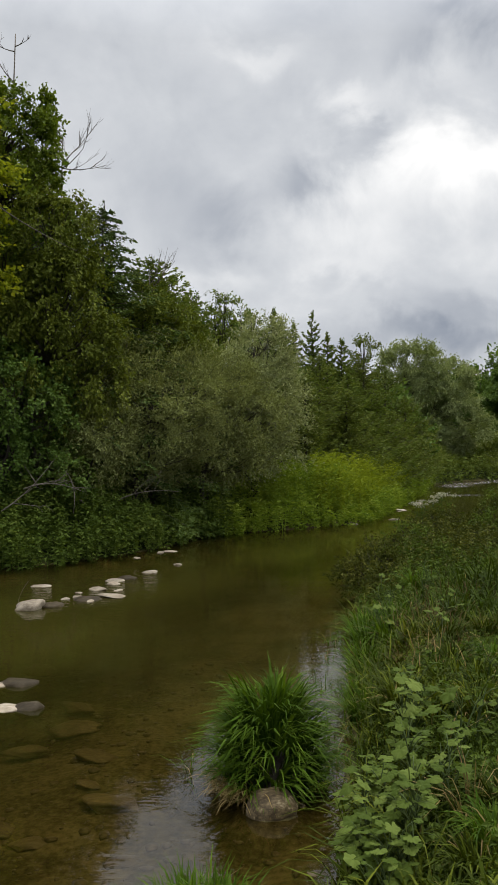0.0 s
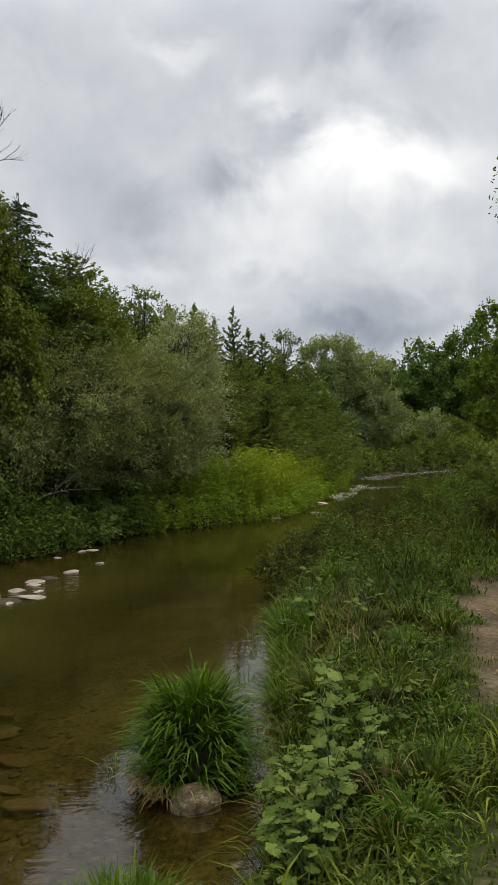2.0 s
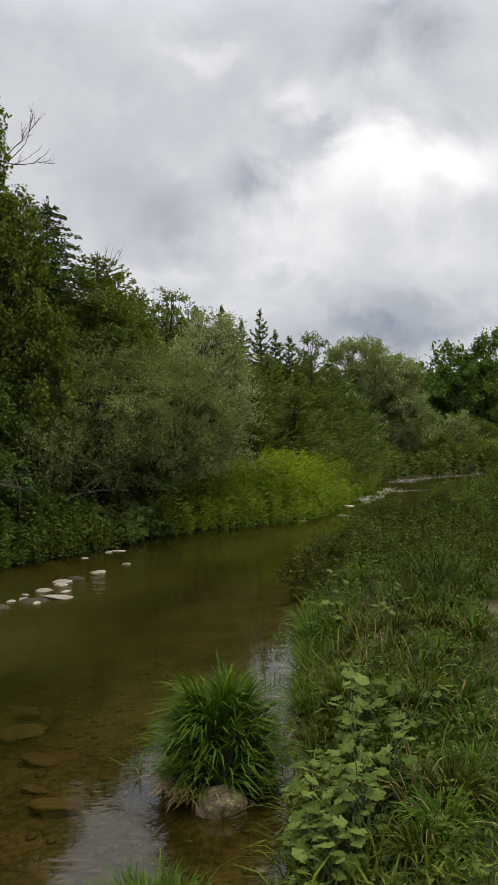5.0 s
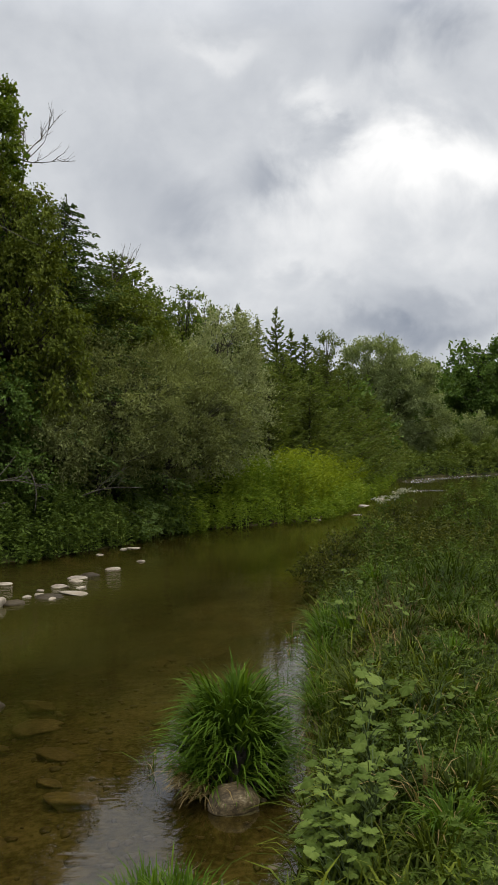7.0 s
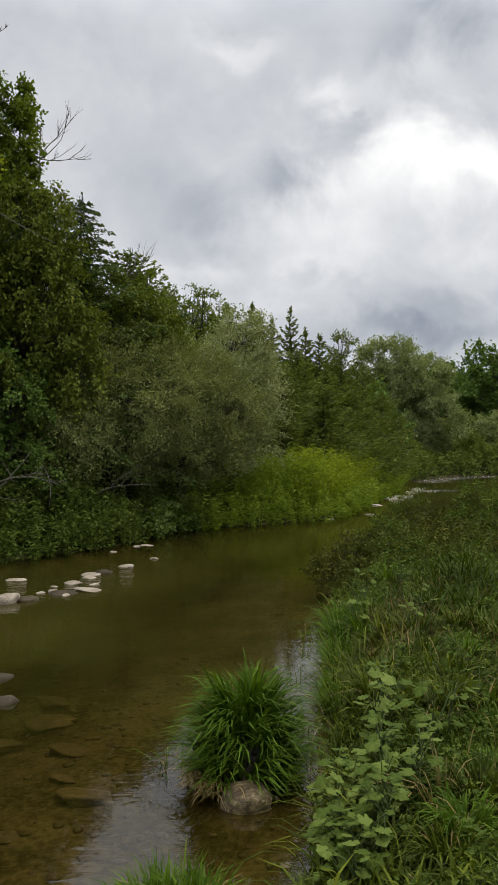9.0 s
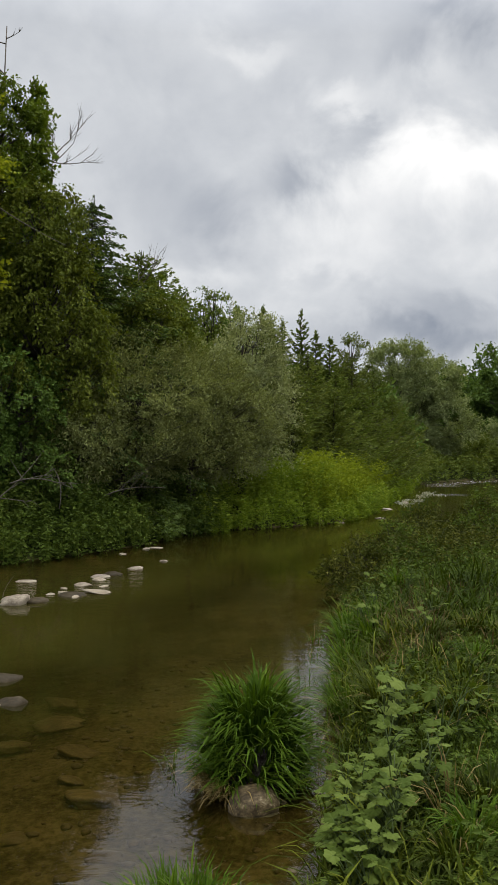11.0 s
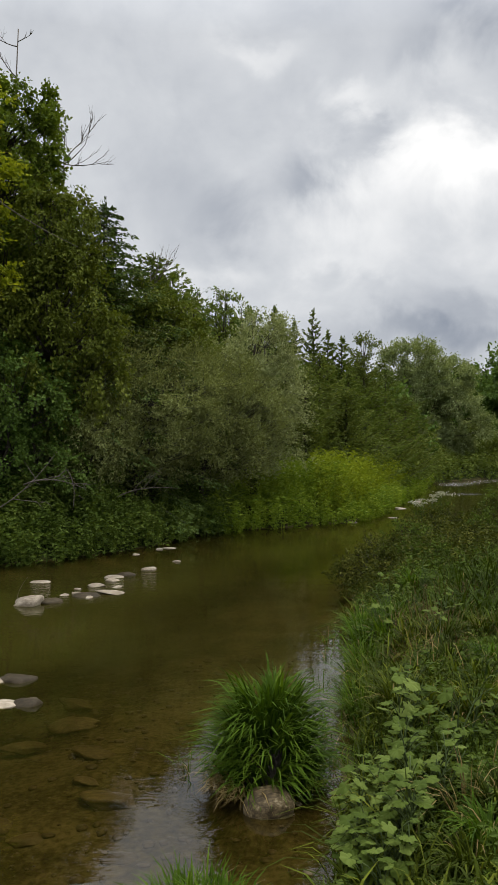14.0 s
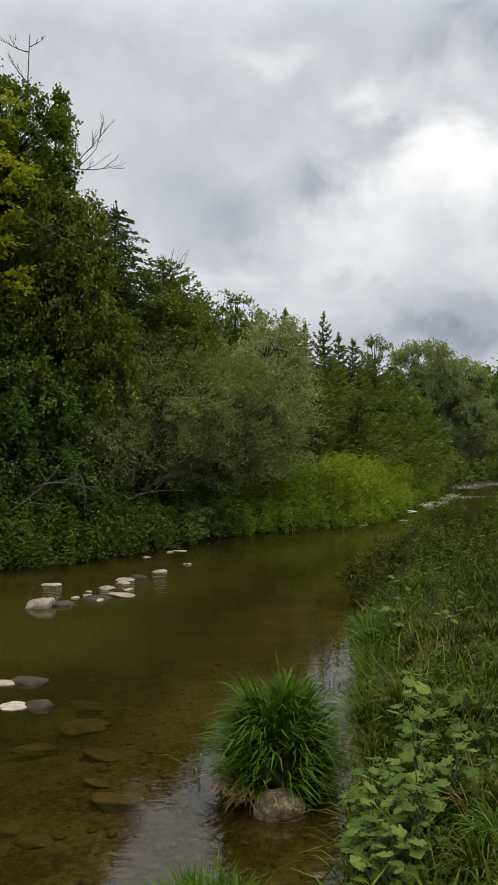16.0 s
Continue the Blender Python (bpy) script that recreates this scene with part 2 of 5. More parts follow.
JUNIPER = leaf_material("juniper_spray", (0.077, 0.106, 0.022), (0.149, 0.189, 0.0418), (0.253, 0.292, 0.0748), 0.25)
OLIVE = leaf_material("silvery_leaf", (0.161, 0.185, 0.0805), (0.303, 0.336, 0.159), (0.51, 0.55, 0.309), 0.25)
OLIVE_BROWN = leaf_material("dull_olive_leaf", (0.122, 0.138, 0.0436), (0.206, 0.232, 0.0795), (0.304, 0.337, 0.128), 0.25)
WILLOW = leaf_material("willow_leaf", (0.128, 0.161, 0.0647), (0.245, 0.291, 0.123), (0.432, 0.479, 0.233), 0.25)
BUSH = leaf_material("bush_leaf", (0.065, 0.09, 0.017), (0.13, 0.17, 0.032), (0.24, 0.28, 0.07), 0.3)
WEED = leaf_material("weed_leaf", (0.0399, 0.0626, 0.0103), (0.084, 0.127, 0.0205), (0.173, 0.221, 0.0431), 0.3, patch=1.2)
BRAMBLE = leaf_material("bramble_leaf", (0.026, 0.033, 0.006), (0.066, 0.078, 0.012), (0.18, 0.18, 0.04), 0.25, patch=1.5)
GOLD = leaf_material("goldenrod_leaf", (0.109, 0.144, 0.0108), (0.223, 0.279, 0.0198), (0.362, 0.414, 0.0405), 0.3, patch=0.5)
GOLD_GREEN = leaf_material("riverside_weed_leaf", (0.0898, 0.143, 0.0137), (0.19, 0.269, 0.0275), (0.348, 0.412, 0.0581), 0.3)
GRASS = leaf_material("grass_blade", (0.0137, 0.022, 0.002), (0.0525, 0.072, 0.005), (0.194, 0.22, 0.02), 0.2, patch=1.5)
LAWN = leaf_material("lawn_blade", (0.0133, 0.0239, 0.00212), (0.0467, 0.0735, 0.00566), (0.138, 0.184, 0.0212), 0.25, patch=1.1)
BROWN_GRASS = leaf_material("seeding_grass", (0.04, 0.026, 0.01), (0.1, 0.068, 0.026), (0.2, 0.15, 0.06), 0.2)
SEDGE = leaf_material("sedge_blade", (0.024, 0.05, 0.004), (0.065, 0.118, 0.008), (0.15, 0.23, 0.022), 0.3, patch=4.0)
COLTSFOOT = leaf_material("coltsfoot_leaf", (0.05, 0.085, 0.018), (0.115, 0.17, 0.04), (0.22, 0.29, 0.085), 0.25)
STRAW = leaf_material("dry_straw", (0.14, 0.1, 0.04), (0.25, 0.18, 0.07), (0.42, 0.32, 0.14), 0.2)
MALLOW = leaf_material("mallow_leaf", (0.0401, 0.0655, 0.00847), (0.0911, 0.13, 0.0211), (0.161, 0.208, 0.0449), 0.25, rough=0.6, patch=3.0, single=True)
BLOSSOM = leaf_material("white_blossom", (0.238, 0.246, 0.17), (0.374, 0.374, 0.272), (0.527, 0.51, 0.391), 0.2)
BARK = rough_material("bark", [(0.3, (0.02, 0.016, 0.012)), (0.55, (0.048, 0.04, 0.03)), (0.75, (0.095, 0.08, 0.062))], 5, stretch=(1, 1, 0.25), bump=0.6)
DEADWOOD = rough_material("dead_wood", [(0.3, (0.06, 0.05, 0.04)), (0.7, (0.2, 0.17, 0.14))], 6, stretch=(1, 1, 0.3))
STEM = rough_material("green_stem", [(0.3, (0.05, 0.08, 0.02)), (0.7, (0.1, 0.13, 0.04))], 8)
PALE_STONE = rough_material("pale_river_stone", [(0.3, (0.11, 0.085, 0.055)), (0.46, (0.24, 0.195, 0.14)), (0.64, (0.44, 0.38, 0.29))], 6, 0.75, 0.35, 45, per_object=0.25)
BROWN_STONE = rough_material("brown_boulder", [(0.36, (0.03, 0.021, 0.011)), (0.46, (0.075, 0.054, 0.028)), (0.55, (0.16, 0.118, 0.06)), (0.64, (0.4, 0.325, 0.2))], 9, 0.6, 0.4, 55, 0.2)
WET_STONE = rough_material("silty_stone", [(0.3, (0.06, 0.045, 0.021)), (0.5, (0.14, 0.106, 0.053)), (0.7, (0.26, 0.2, 0.108))], 6, 0.6, 0.3, per_object=0.3)
DARK_STONE = rough_material("dark_wet_stone", [(0.3, (0.017, 0.013, 0.007)), (0.5, (0.045, 0.034, 0.019)), (0.7, (0.1, 0.078, 0.046))], 7, 0.6, 0.3, spec=0.15, per_object=0.2)
GROUND = ground_material()
WATER = water_material()


# ---- mesh helpers ----
def mesh_of(name, verts, tris, mat, smooth=False, attrs=None):
    verts, tris = np.asarray(verts, np.float32), np.asarray(tris, np.int32)
    me = bpy.data.meshes.new(name)
    k = tris.shape[1]
    me.vertices.add(len(verts))
    me.vertices.foreach_set("co", verts.ravel())
    me.loops.add(tris.size)
    me.loops.foreach_set("vertex_index", tris.ravel())
    me.polygons.add(len(tris))
    me.polygons.foreach_set("loop_start", np.arange(0, tris.size, k, dtype=np.int32))
    me.polygons.foreach_set("use_smooth", np.full(len(tris), smooth))
    me.update(calc_edges=True)
    for key, values in (attrs or {}).items():
        at = me.attributes.new(key, "FLOAT", "POINT")
        at.data.foreach_set("value", np.asarray(values, np.float32))
    me.materials.append(mat)
    return me


def piece(name, geo, mat, parent=None, label="", smooth=False, place=None):
    ob = new(name, mesh_of(name, geo[0], geo[1], mat, smooth))
    if parent is not None:
        ob.parent = parent
    if place is not None:
        ob.matrix_basis = place
    return tagged(ob, label)


def thing(name, x, y, z, label, category, group="", turn=0):
    ob = new(name)
    ob.matrix_basis = pose(x, y, z, 0, 0, turn)
    return tagged(ob, label, category, group)


def merge(parts):
    vs, fs, n = [], [], 0
    for v, f in parts:
        vs.append(v)
        fs.append(np.asarray(f) + n)
        n += len(v)
    return np.concatenate(vs), np.concatenate(fs)


def unit(a):
    return a / np.maximum(np.linalg.norm(a, axis=-1, keepdims=True), 1e-9)


def tube(points, radii, sides=6):
    p = np.asarray(points, float)
    r = np.broadcast_to(np.asarray(radii, float), (len(p),))
    d = unit(np.gradient(p, axis=0))
    ref = np.where(np.abs(d[:, 2:3]) > 0.9, [[1.0, 0, 0]], [[0, 0, 1.0]])
    a = unit(np.cross(d, ref))
    b = np.cross(d, a)
    ang = np.arange(sides) / sides * 2 * np.pi
    ring = p[:, None] + r[:, None, None] * (np.cos(ang)[None, :, None] * a[:, None] + np.sin(ang)[None, :, None] * b[:, None])
    f = []
    for i in range(len(p) - 1):
        for j in range(sides):
            q, s = i * sides + j, i * sides + (j + 1) % sides
            f += [(q, s, s + sides), (q, s + sides, q + sides)]
    for i, o in ((0, 1), (len(p) - 1, -1)):
        for j in range(1, sides - 1):
            f.append((i * sides, i * sides + (j + 1), i * sides + j) if o > 0 else (i * sides, i * sides + j, i * sides + j + 1))
    return ring.reshape(-1, 3), np.array(f)


def leaves(rng, c, size, aspect=0.5, up=0.6, axis=None, axis_pull=0.0, vary=0.35, fold=0.12, face=None):
    """One folded leaf of two faces at every centre."""
    n = len(c)
    a = unit(rng.normal(size=(n, 3)))
    if axis is not None:
        a = unit(a * (1 - axis_pull) + np.asarray(axis) * axis_pull)
    nrm = unit(rng.normal(size=(n, 3)) * (1.0 if face is None else 0.55) + [0, 0, up] + (0 if face is None else face))
    s = unit(np.cross(nrm, a))
    nrm = np.cross(a, s)
    ln = size * (1 + vary * rng.uniform(-1, 1, (n, 1)))
    w = ln * aspect / 2
    lift = nrm * ln * fold
    mid = c - a * ln * 0.08
    v = np.stack([c - a * ln / 2, mid - s * w + lift, c + a * ln / 2 - lift * 0.5, mid + s * w + lift], 1).reshape(-1, 3)
    i = np.arange(n)[:, None] * 4
    f = np.concatenate([i + [0, 1, 2], i + [0, 2, 3]])
    return v, f


def blades(rng, root, height, width, bend=(0.2, 0.9), heading=None, spread=6.3):
    """Grass blades that rise and arch over; seven points each."""
    n = len(root)
    h = np.broadcast_to(np.asarray(height, float), (n,))[:, None]
    w = np.broadcast_to(np.asarray(width, float), (n,))[:, None]
    ang = rng.uniform(-spread / 2, spread / 2, n) + (0 if heading is None else heading)
    d = np.stack([np.cos(ang), np.sin(ang), np.zeros(n)], 1)
    b = rng.uniform(bend[0], bend[1], (n, 1))
    twist = rng.uniform(-0.7, 0.7, (n, 1))
    side = np.stack([-np.sin(ang), np.cos(ang), np.zeros(n)], 1)
    side = unit(side + d * twist)
    pts = []
    for t, k in ((0, 0.8), (0.38, 1.0), (0.72, 0.7)):
        c = root + d * h * b * t ** 1.7 * 0.75 + np.array([0, 0, 1.0]) * h * (t - 0.55 * b * t ** 2.4)
        pts += [c - side * w * k / 2, c + side * w * k / 2]
    tip = root + d * h * b * 0.78 + np.array([0, 0, 1.0]) * h * (1 - 0.58 * b)
    v = np.stack(pts + [tip], 1).reshape(-1, 3)
    i = np.arange(n)[:, None] * 7
    f = np.concatenate([i + k for k in ([0, 1, 3], [0, 3, 2], [2, 3, 5], [2, 5, 4], [4, 5, 6])])
    return v, f


# ---- the stream's course and the lie of the land ----
LEFT_EDGE = [(-70, 2), (-30, 6.5), (-12, 10.2), (-6, 11.5), (-3.8, 12.2), (-2.0, 14.1), (-1.24, 15.7), (-0.13, 17.2), (1.56, 18.4), (2.8, 19.7),
             (4.1, 23.2), (6.3, 29.9), (8.4, 37), (11, 41), (15.5, 44.5), (22, 47), (45, 52), (90, 60)]
RIGHT_EDGE = [(-70, -18), (-30, -7), (-8, -0.8), (-3, 1.0), (-1.3, 1.8), (-0.4, 2.2), (0.2, 2.55), (0.4, 3.1), (0.52, 3.9), (0.74, 5.3),
              (0.98, 7.4), (1.72, 10.5), (3.7, 13.8), (7.5, 18), (12.0, 24), (16.5, 31), (21, 36.5), (31, 40), (50, 43), (90, 47)]
PATH_LINE = [(-1.2, -6), (0.2, -1), (1.36, 2), (2.31, 4.6), (3.62, 8.2), (5.9, 12.5), (9.5, 18), (14.5, 26)]


def smooth_line(pts, steps=6):
    p = np.array(pts, float)
    q = np.concatenate([[2 * p[0] - p[1]], p, [2 * p[-1] - p[-2]]])
    out = []
    for i in range(1, len(q) - 2):
        t = np.arange(steps)[:, None] / steps
        a, b, c, d = q[i - 1], q[i], q[i + 1], q[i + 2]
        out.append(0.5 * (2 * b + (c - a) * t + (2 * a - 5 * b + 4 * c - d) * t ** 2 + (3 * b - a - 3 * c + d) * t ** 3))
    return np.concatenate(out + [p[-1:]])


def line_distance(line, xy):
    best = np.full(len(xy), 1e9)
    for a, b in zip(line[:-1], line[1:]):
        ab = b - a
        t = np.clip(((xy - a) @ ab) / (ab @ ab), 0, 1)
        best = np.minimum(best, np.hypot(*(xy - a - t[:, None] * ab).T))
    return best


def inside(poly, xy):
    x, y = xy[:, 0], xy[:, 1]
    odd = np.zeros(len(xy), bool)
    for (x1, y1), (x2, y2) in zip(poly, np.roll(poly, -1, axis=0)):
        if y1 == y2:
            continue
        cut = (y1 > y) != (y2 > y)
        odd ^= cut & (x < (x2 - x1) * (y - y1) / (y2 - y1) + x1)
    return odd


LEFT_LINE, RIGHT_LINE, TRAIL = smooth_line(LEFT_EDGE), smooth_line(RIGHT_EDGE), smooth_line(PATH_LINE)
STREAM = np.concatenate([LEFT_LINE, RIGHT_LINE[::-1]])


def wobble(xy, scale, seed):
    """Cheap smooth noise, about -1 to 1."""
    r = np.random.default_rng(seed)
    s = np.zeros(len(xy))
    for k in range(7):
        ang, ph, f = r.uniform(0, 6.3), r.uniform(0, 6.3), scale * r.uniform(0.6, 1.9)
        s += np.sin((xy[:, 0] * np.cos(ang) + xy[:, 1] * np.sin(ang)) * f + ph)
    return s / 3.5


def ease(t):
    t = np.clip(t, 0, 1)
    return t * t * (3 - 2 * t)


def lie(xy):
    """Height of the ground; its distance from the water's edge (minus: in the water), and whether it is the far bank."""
    xy = np.asarray(xy, float)
    dl, dr = line_distance(LEFT_LINE, xy), line_distance(RIGHT_LINE, xy)
    wet = inside(STREAM, xy)
    far = dl < dr
    sd = np.where(wet, -1, 1) * np.minimum(dl, dr) + 0.08 * wobble(xy, 2.3, 3) + 0.05 * wobble(xy, 6, 4)
    z_right = 0.33 * ease(sd / 0.55) + 0.04 * wobble(xy, 1.6, 5) * ease(sd) + 0.004 * np.maximum(sd - 2, 0)
    z_left = 0.42 * ease(sd / 0.7) + np.minimum(0.16 * np.maximum(sd - 1.5, 0), 2.4) + 0.08 * wobble(xy, 1.1, 6) * ease(sd)
    hill = 38 * ease((np.hypot(xy[:, 0], xy[:, 1]) - 110) / 420)
    bed = -(0.05 + 0.1 * ease(-sd / 1.0) + 0.4 * ease((-sd - 0.8) / 3.0)) * (0.5 + 0.5 * ease((xy[:, 1] + 0.5 * xy[:, 0] - 4.0) / 3.5)) + 0.025 * wobble(xy, 3, 7) + 0.012 * wobble(xy, 9, 8)
    # silt heaped round the sedge
    bed = np.maximum(bed, 0.024 - 0.5 * (1 - np.exp(-((xy[:, 0] - 0.12) ** 2 + (xy[:, 1] - 4.1) ** 2) / 0.4)))
    bed = np.maximum(bed, -0.022 - 0.5 * (1 - np.exp(-((xy[:, 0] - 0.13) ** 2 + (xy[:, 1] - 4.25) ** 2) / 0.36)))
    z = np.where(sd < 0, np.minimum(bed * ease(-sd / 0.35), 0.03), np.where(far, z_left, z_right)) + hill
    return z, sd, far


def height(x, y):
    return float(lie([(x, y)])[0][0])


def axis_lines(lo, a, b, hi, step, grow):
    mid = np.arange(a, b, step)
    out, s = [b], step
    while out[-1] < hi:
        s = min(s * grow, 0.42) if out[-1] < b + 42 else s * 1.14
        out.append(out[-1] + s)
    down, s = [a - step], step
    while down[-1] > lo:
        s = min(s * grow, 0.4) if down[-1] > a - 8 else s * 1.14
        down.append(down[-1] - s)
    return np.concatenate([down[::-1], mid, out])


def sheet(gx, gy):
    xy = np.stack(np.meshgrid(gx, gy), -1).reshape(-1, 2)
    w = len(gx)
    i = (np.arange(len(gy) - 1)[:, None] * w + np.arange(w - 1)[None]).ravel()
    return xy, np.stack([i, i + 1, i + w + 1, i + w], 1)


def overgrown(xy):
    """Where the trail is bare (1) and where grass has taken it back (0)."""
    y = xy[:, 1]
    return (1 - 0.95 * ease(1.6 - 1.6 * np.abs(y - 3.8) / 1.0)) * ease((8.7 - y) / 0.7)


def build_ground():
    xy, f = sheet(axis_lines(-700, -4, 5, 700, 0.12, 1.08), axis_lines(-300, 2, 13, 900, 0.12, 1.07))
    z, sd, far = lie(xy)
    trail = line_distance(TRAIL, xy) + 0.1 * wobble(xy, 4, 11) + 0.06 * wobble(xy, 11, 12)
    path = ease((0.5 - trail) / 0.2) * overgrown(xy)
    z = z - 0.03 * path
    me = mesh_of("ground", np.c_[xy, z], f, GROUND, True, {"path": path * (sd > 0.3), "bed": ease((0.06 - sd) / 0.1)})
    tagged(new("ground", me), "earth bank and silty stream bed with a trodden dirt path", "ground", kind="structure")


def build_water():
    xy, f = sheet(axis_lines(-68, -4, 5, 80, 0.16, 1.06), axis_lines(-14, 2, 13, 62, 0.16, 1.05))
    z, sd, far = lie(xy)
    keep = (sd[f] < 0.9).all(1)
    f = f[keep]
    riffle = 0.012 + np.exp(-(((xy[:, 0] + 2.5) / 1.3) ** 2 + ((xy[:, 1] - 10.7) / 1.3) ** 2)) * 0.3
    riffle += 1.2 * np.exp(-(((sd + 1.2) / 0.7) ** 2)) * ease((xy[:, 0] - 8.0) / 1.5) * (xy[:, 1] > 35.5)
    riffle += 0.8 * np.exp(-(((xy[:, 0] - 8.1) / 0.8) ** 2 + ((xy[:, 1] - 30) / 0.35) ** 2))
    used = np.unique(f)
    again = np.zeros(len(xy), int)
    again[used] = np.arange(len(used))
    me = mesh_of("water", np.c_[xy, np.zeros(len(xy))][used], again[f], WATER, True,
                 {"depth": np.maximum(-z, 0)[used], "riffle": np.clip(riffle, 0, 1)[used]})
    tagged(new("water", me), "calm olive-brown stream with mirrored trees and cloud", "water", kind="structure")


build_ground()
build_water()


# ---- trees ----
def spread_trunk(rng, foot, head, wander, n=9):
    t = np.linspace(0, 1, n)[:, None]
    return foot * (1 - t) + head * t + rng.normal(size=(n, 3)) * [wander, wander, 0] * np.sin(np.pi * t)


def lobed(name, x, y, lobes, count, leaf, mat, label, seed, category="tree", group="trees on the bank", aspect=0.6, clumps=150, stems=1,
          spray=0.4, droop=0.0, layer=0.0, inner=0.25, per=12, up=0.6, bark=None, twigs=2, rise=0.25, thick=1.0):
    """A tree or shrub whose crown is a group of rounded masses, each (dx, dy, height over the water, three half-widths).
    Limbs reach every clump; a clump is a fan of leafy twigs. layer: spacing of flat tiers of boughs; droop: how far twigs hang."""
    rng = np.random.default_rng(seed)
    z0 = height(x, y) - 0.03
    ob = thing(name, x, y, z0, label, category, group)
    lob = np.array(lobes, float) - [0, 0, z0, 0, 0, 0]
    area = lob[:, 3] * lob[:, 5] + lob[:, 3] * lob[:, 4] + lob[:, 4] * lob[:, 5]
    which = rng.choice(len(lob), clumps * 3, p=area / area.sum())
    d = unit(rng.normal(size=(clumps * 3, 3)))
    r = np.where(rng.uniform(size=clumps * 3) < inner, rng.uniform(0.25, 0.75, clumps * 3), rng.uniform(0.8, 1.0, clumps * 3))
    r = r * (1 + 0.14 * np.sin(4 * d[:, 0] + 3 * d[:, 2] + seed) + 0.1 * np.sin(7 * d[:, 1] - 6 * d[:, 2] + which))
    c = lob[which, :3] + d * r[:, None] * lob[which, 3:]
    buried = np.zeros(len(c), bool)
    for k, lo in enumerate(lob):
        buried |= (which != k) & ((((c - lo[:3]) / lo[3:]) ** 2).sum(1) < 0.4)
    keep = ~buried & (c[:, 2] > 0.15)
    c, out = c[keep][:clumps], unit((d / lob[which, 3:])[keep][:clumps])
    clumps = len(c)
    if layer:
        c[:, 2] = (np.round(c[:, 2] / layer + 0.3 * np.sin(2 * c[:, 0])) + rng.normal(size=clumps) * 0.12) * layer
    h = float((lob[:, 2] + lob[:, 5]).max())
    tip = lob[np.argmax(lob[:, 2] + lob[:, 5])]
    lines = []
    for s in range(stems):
        aim = tip if stems == 1 else lob[s % len(lob)]
        foot = np.zeros(3) if stems == 1 else np.array([*rng.normal(size=2) * 0.06 * aim[3], 0])
        head = aim[:3] + [0, 0, aim[5] * 0.6] if stems == 1 else aim[:3] + rng.normal(size=3) * aim[3:] * 0.3
        p = spread_trunk(rng, foot, head, 0.03 * aim[3] + 0.02)
        r0 = (0.017 * h + 0.025) * thick / (1 if stems == 1 else 1.6)
        taper = 1 - 0.85 * np.linspace(0, 1, 9)
        taper[0] *= 1.35
        stock = piece("trunk" if stems == 1 else "stem", tube(p, r0 * taper, 7), bark or BARK, ob, smooth=True)
        lines.append(p)
    pts = np.concatenate(lines)
    wood = []
    for k in range(clumps):
        low = np.where(pts[:, 2] < c[k, 2] * 0.92 + 0.02, 0, 50)
        a = pts[np.argmin(((pts - c[k]) ** 2).sum(1) + low)]
        t = np.linspace(0, 1, 4)[:, None]
        q = a * (1 - t) + c[k] * t - np.array([0, 0, 0.07 * np.linalg.norm(c[k] - a)]) * np.sin(np.pi * t) + rng.normal(size=(4, 3)) * 0.03 * np.sin(np.pi * t)
        wood.append(tube(q, (0.002 * h + 0.005) * (1 - 0.75 * t[:, 0]), 3))
    way = rng.normal(size=(clumps, per, 3)) * 0.62 + out[:, None] * 0.85 + [0, 0, rise - 0.5 * droop]
    if layer:
        way = way * [1, 1, 0.22]
    way = unit(way)
    reach = spray * rng.uniform(0.45, 1.3, (clumps, per, 1))
    for k in range(clumps):
        for j in range(twigs):
            t = np.array([[0.0], [0.55], [1.0]])
            q = c[k] + way[k, j] * reach[k, j] * t - np.array([0, 0, droop * reach[k, j, 0]]) * t ** 2
            wood.append(tube(q, 0.005 * (1.1 - t[:, 0]), 3))
    tagged(piece("branching", merge(wood), bark or BARK, stock if stems == 1 else ob), kind="stuff")
    size = rng.uniform(0.5, 1.5, clumps)
    pick = rng.choice(clumps, count, p=size / size.sum())
    twig = rng.integers(0, per, count)
    s = rng.uniform(0.0, 1.02, (count, 1)) ** 0.8
    w, ln = way[pick, twig], reach[pick, twig]
    off = w * ln * s
    off[:, 2] -= (droop * ln * s ** 2)[:, 0]
    off += rng.normal(size=(count, 3)) * (leaf * 0.45 + 0.05 * spray * (1.1 - s)) * ([1, 1, 0.4] if layer else [1, 1, 1])
    pos = c[pick] + off
    pos[:, 2] = np.maximum(pos[:, 2], 0.05)
    axis = unit(w + rng.normal(size=(count, 3)) * 0.5 + [0, 0, -droop])
    face = out[pick] * 0.6 + [0, 0, 0.5 if layer else 0.2]
    piece("crown", leaves(rng, pos, leaf, aspect, up, axis, 0.6, face=face), mat, ob)
    return ob


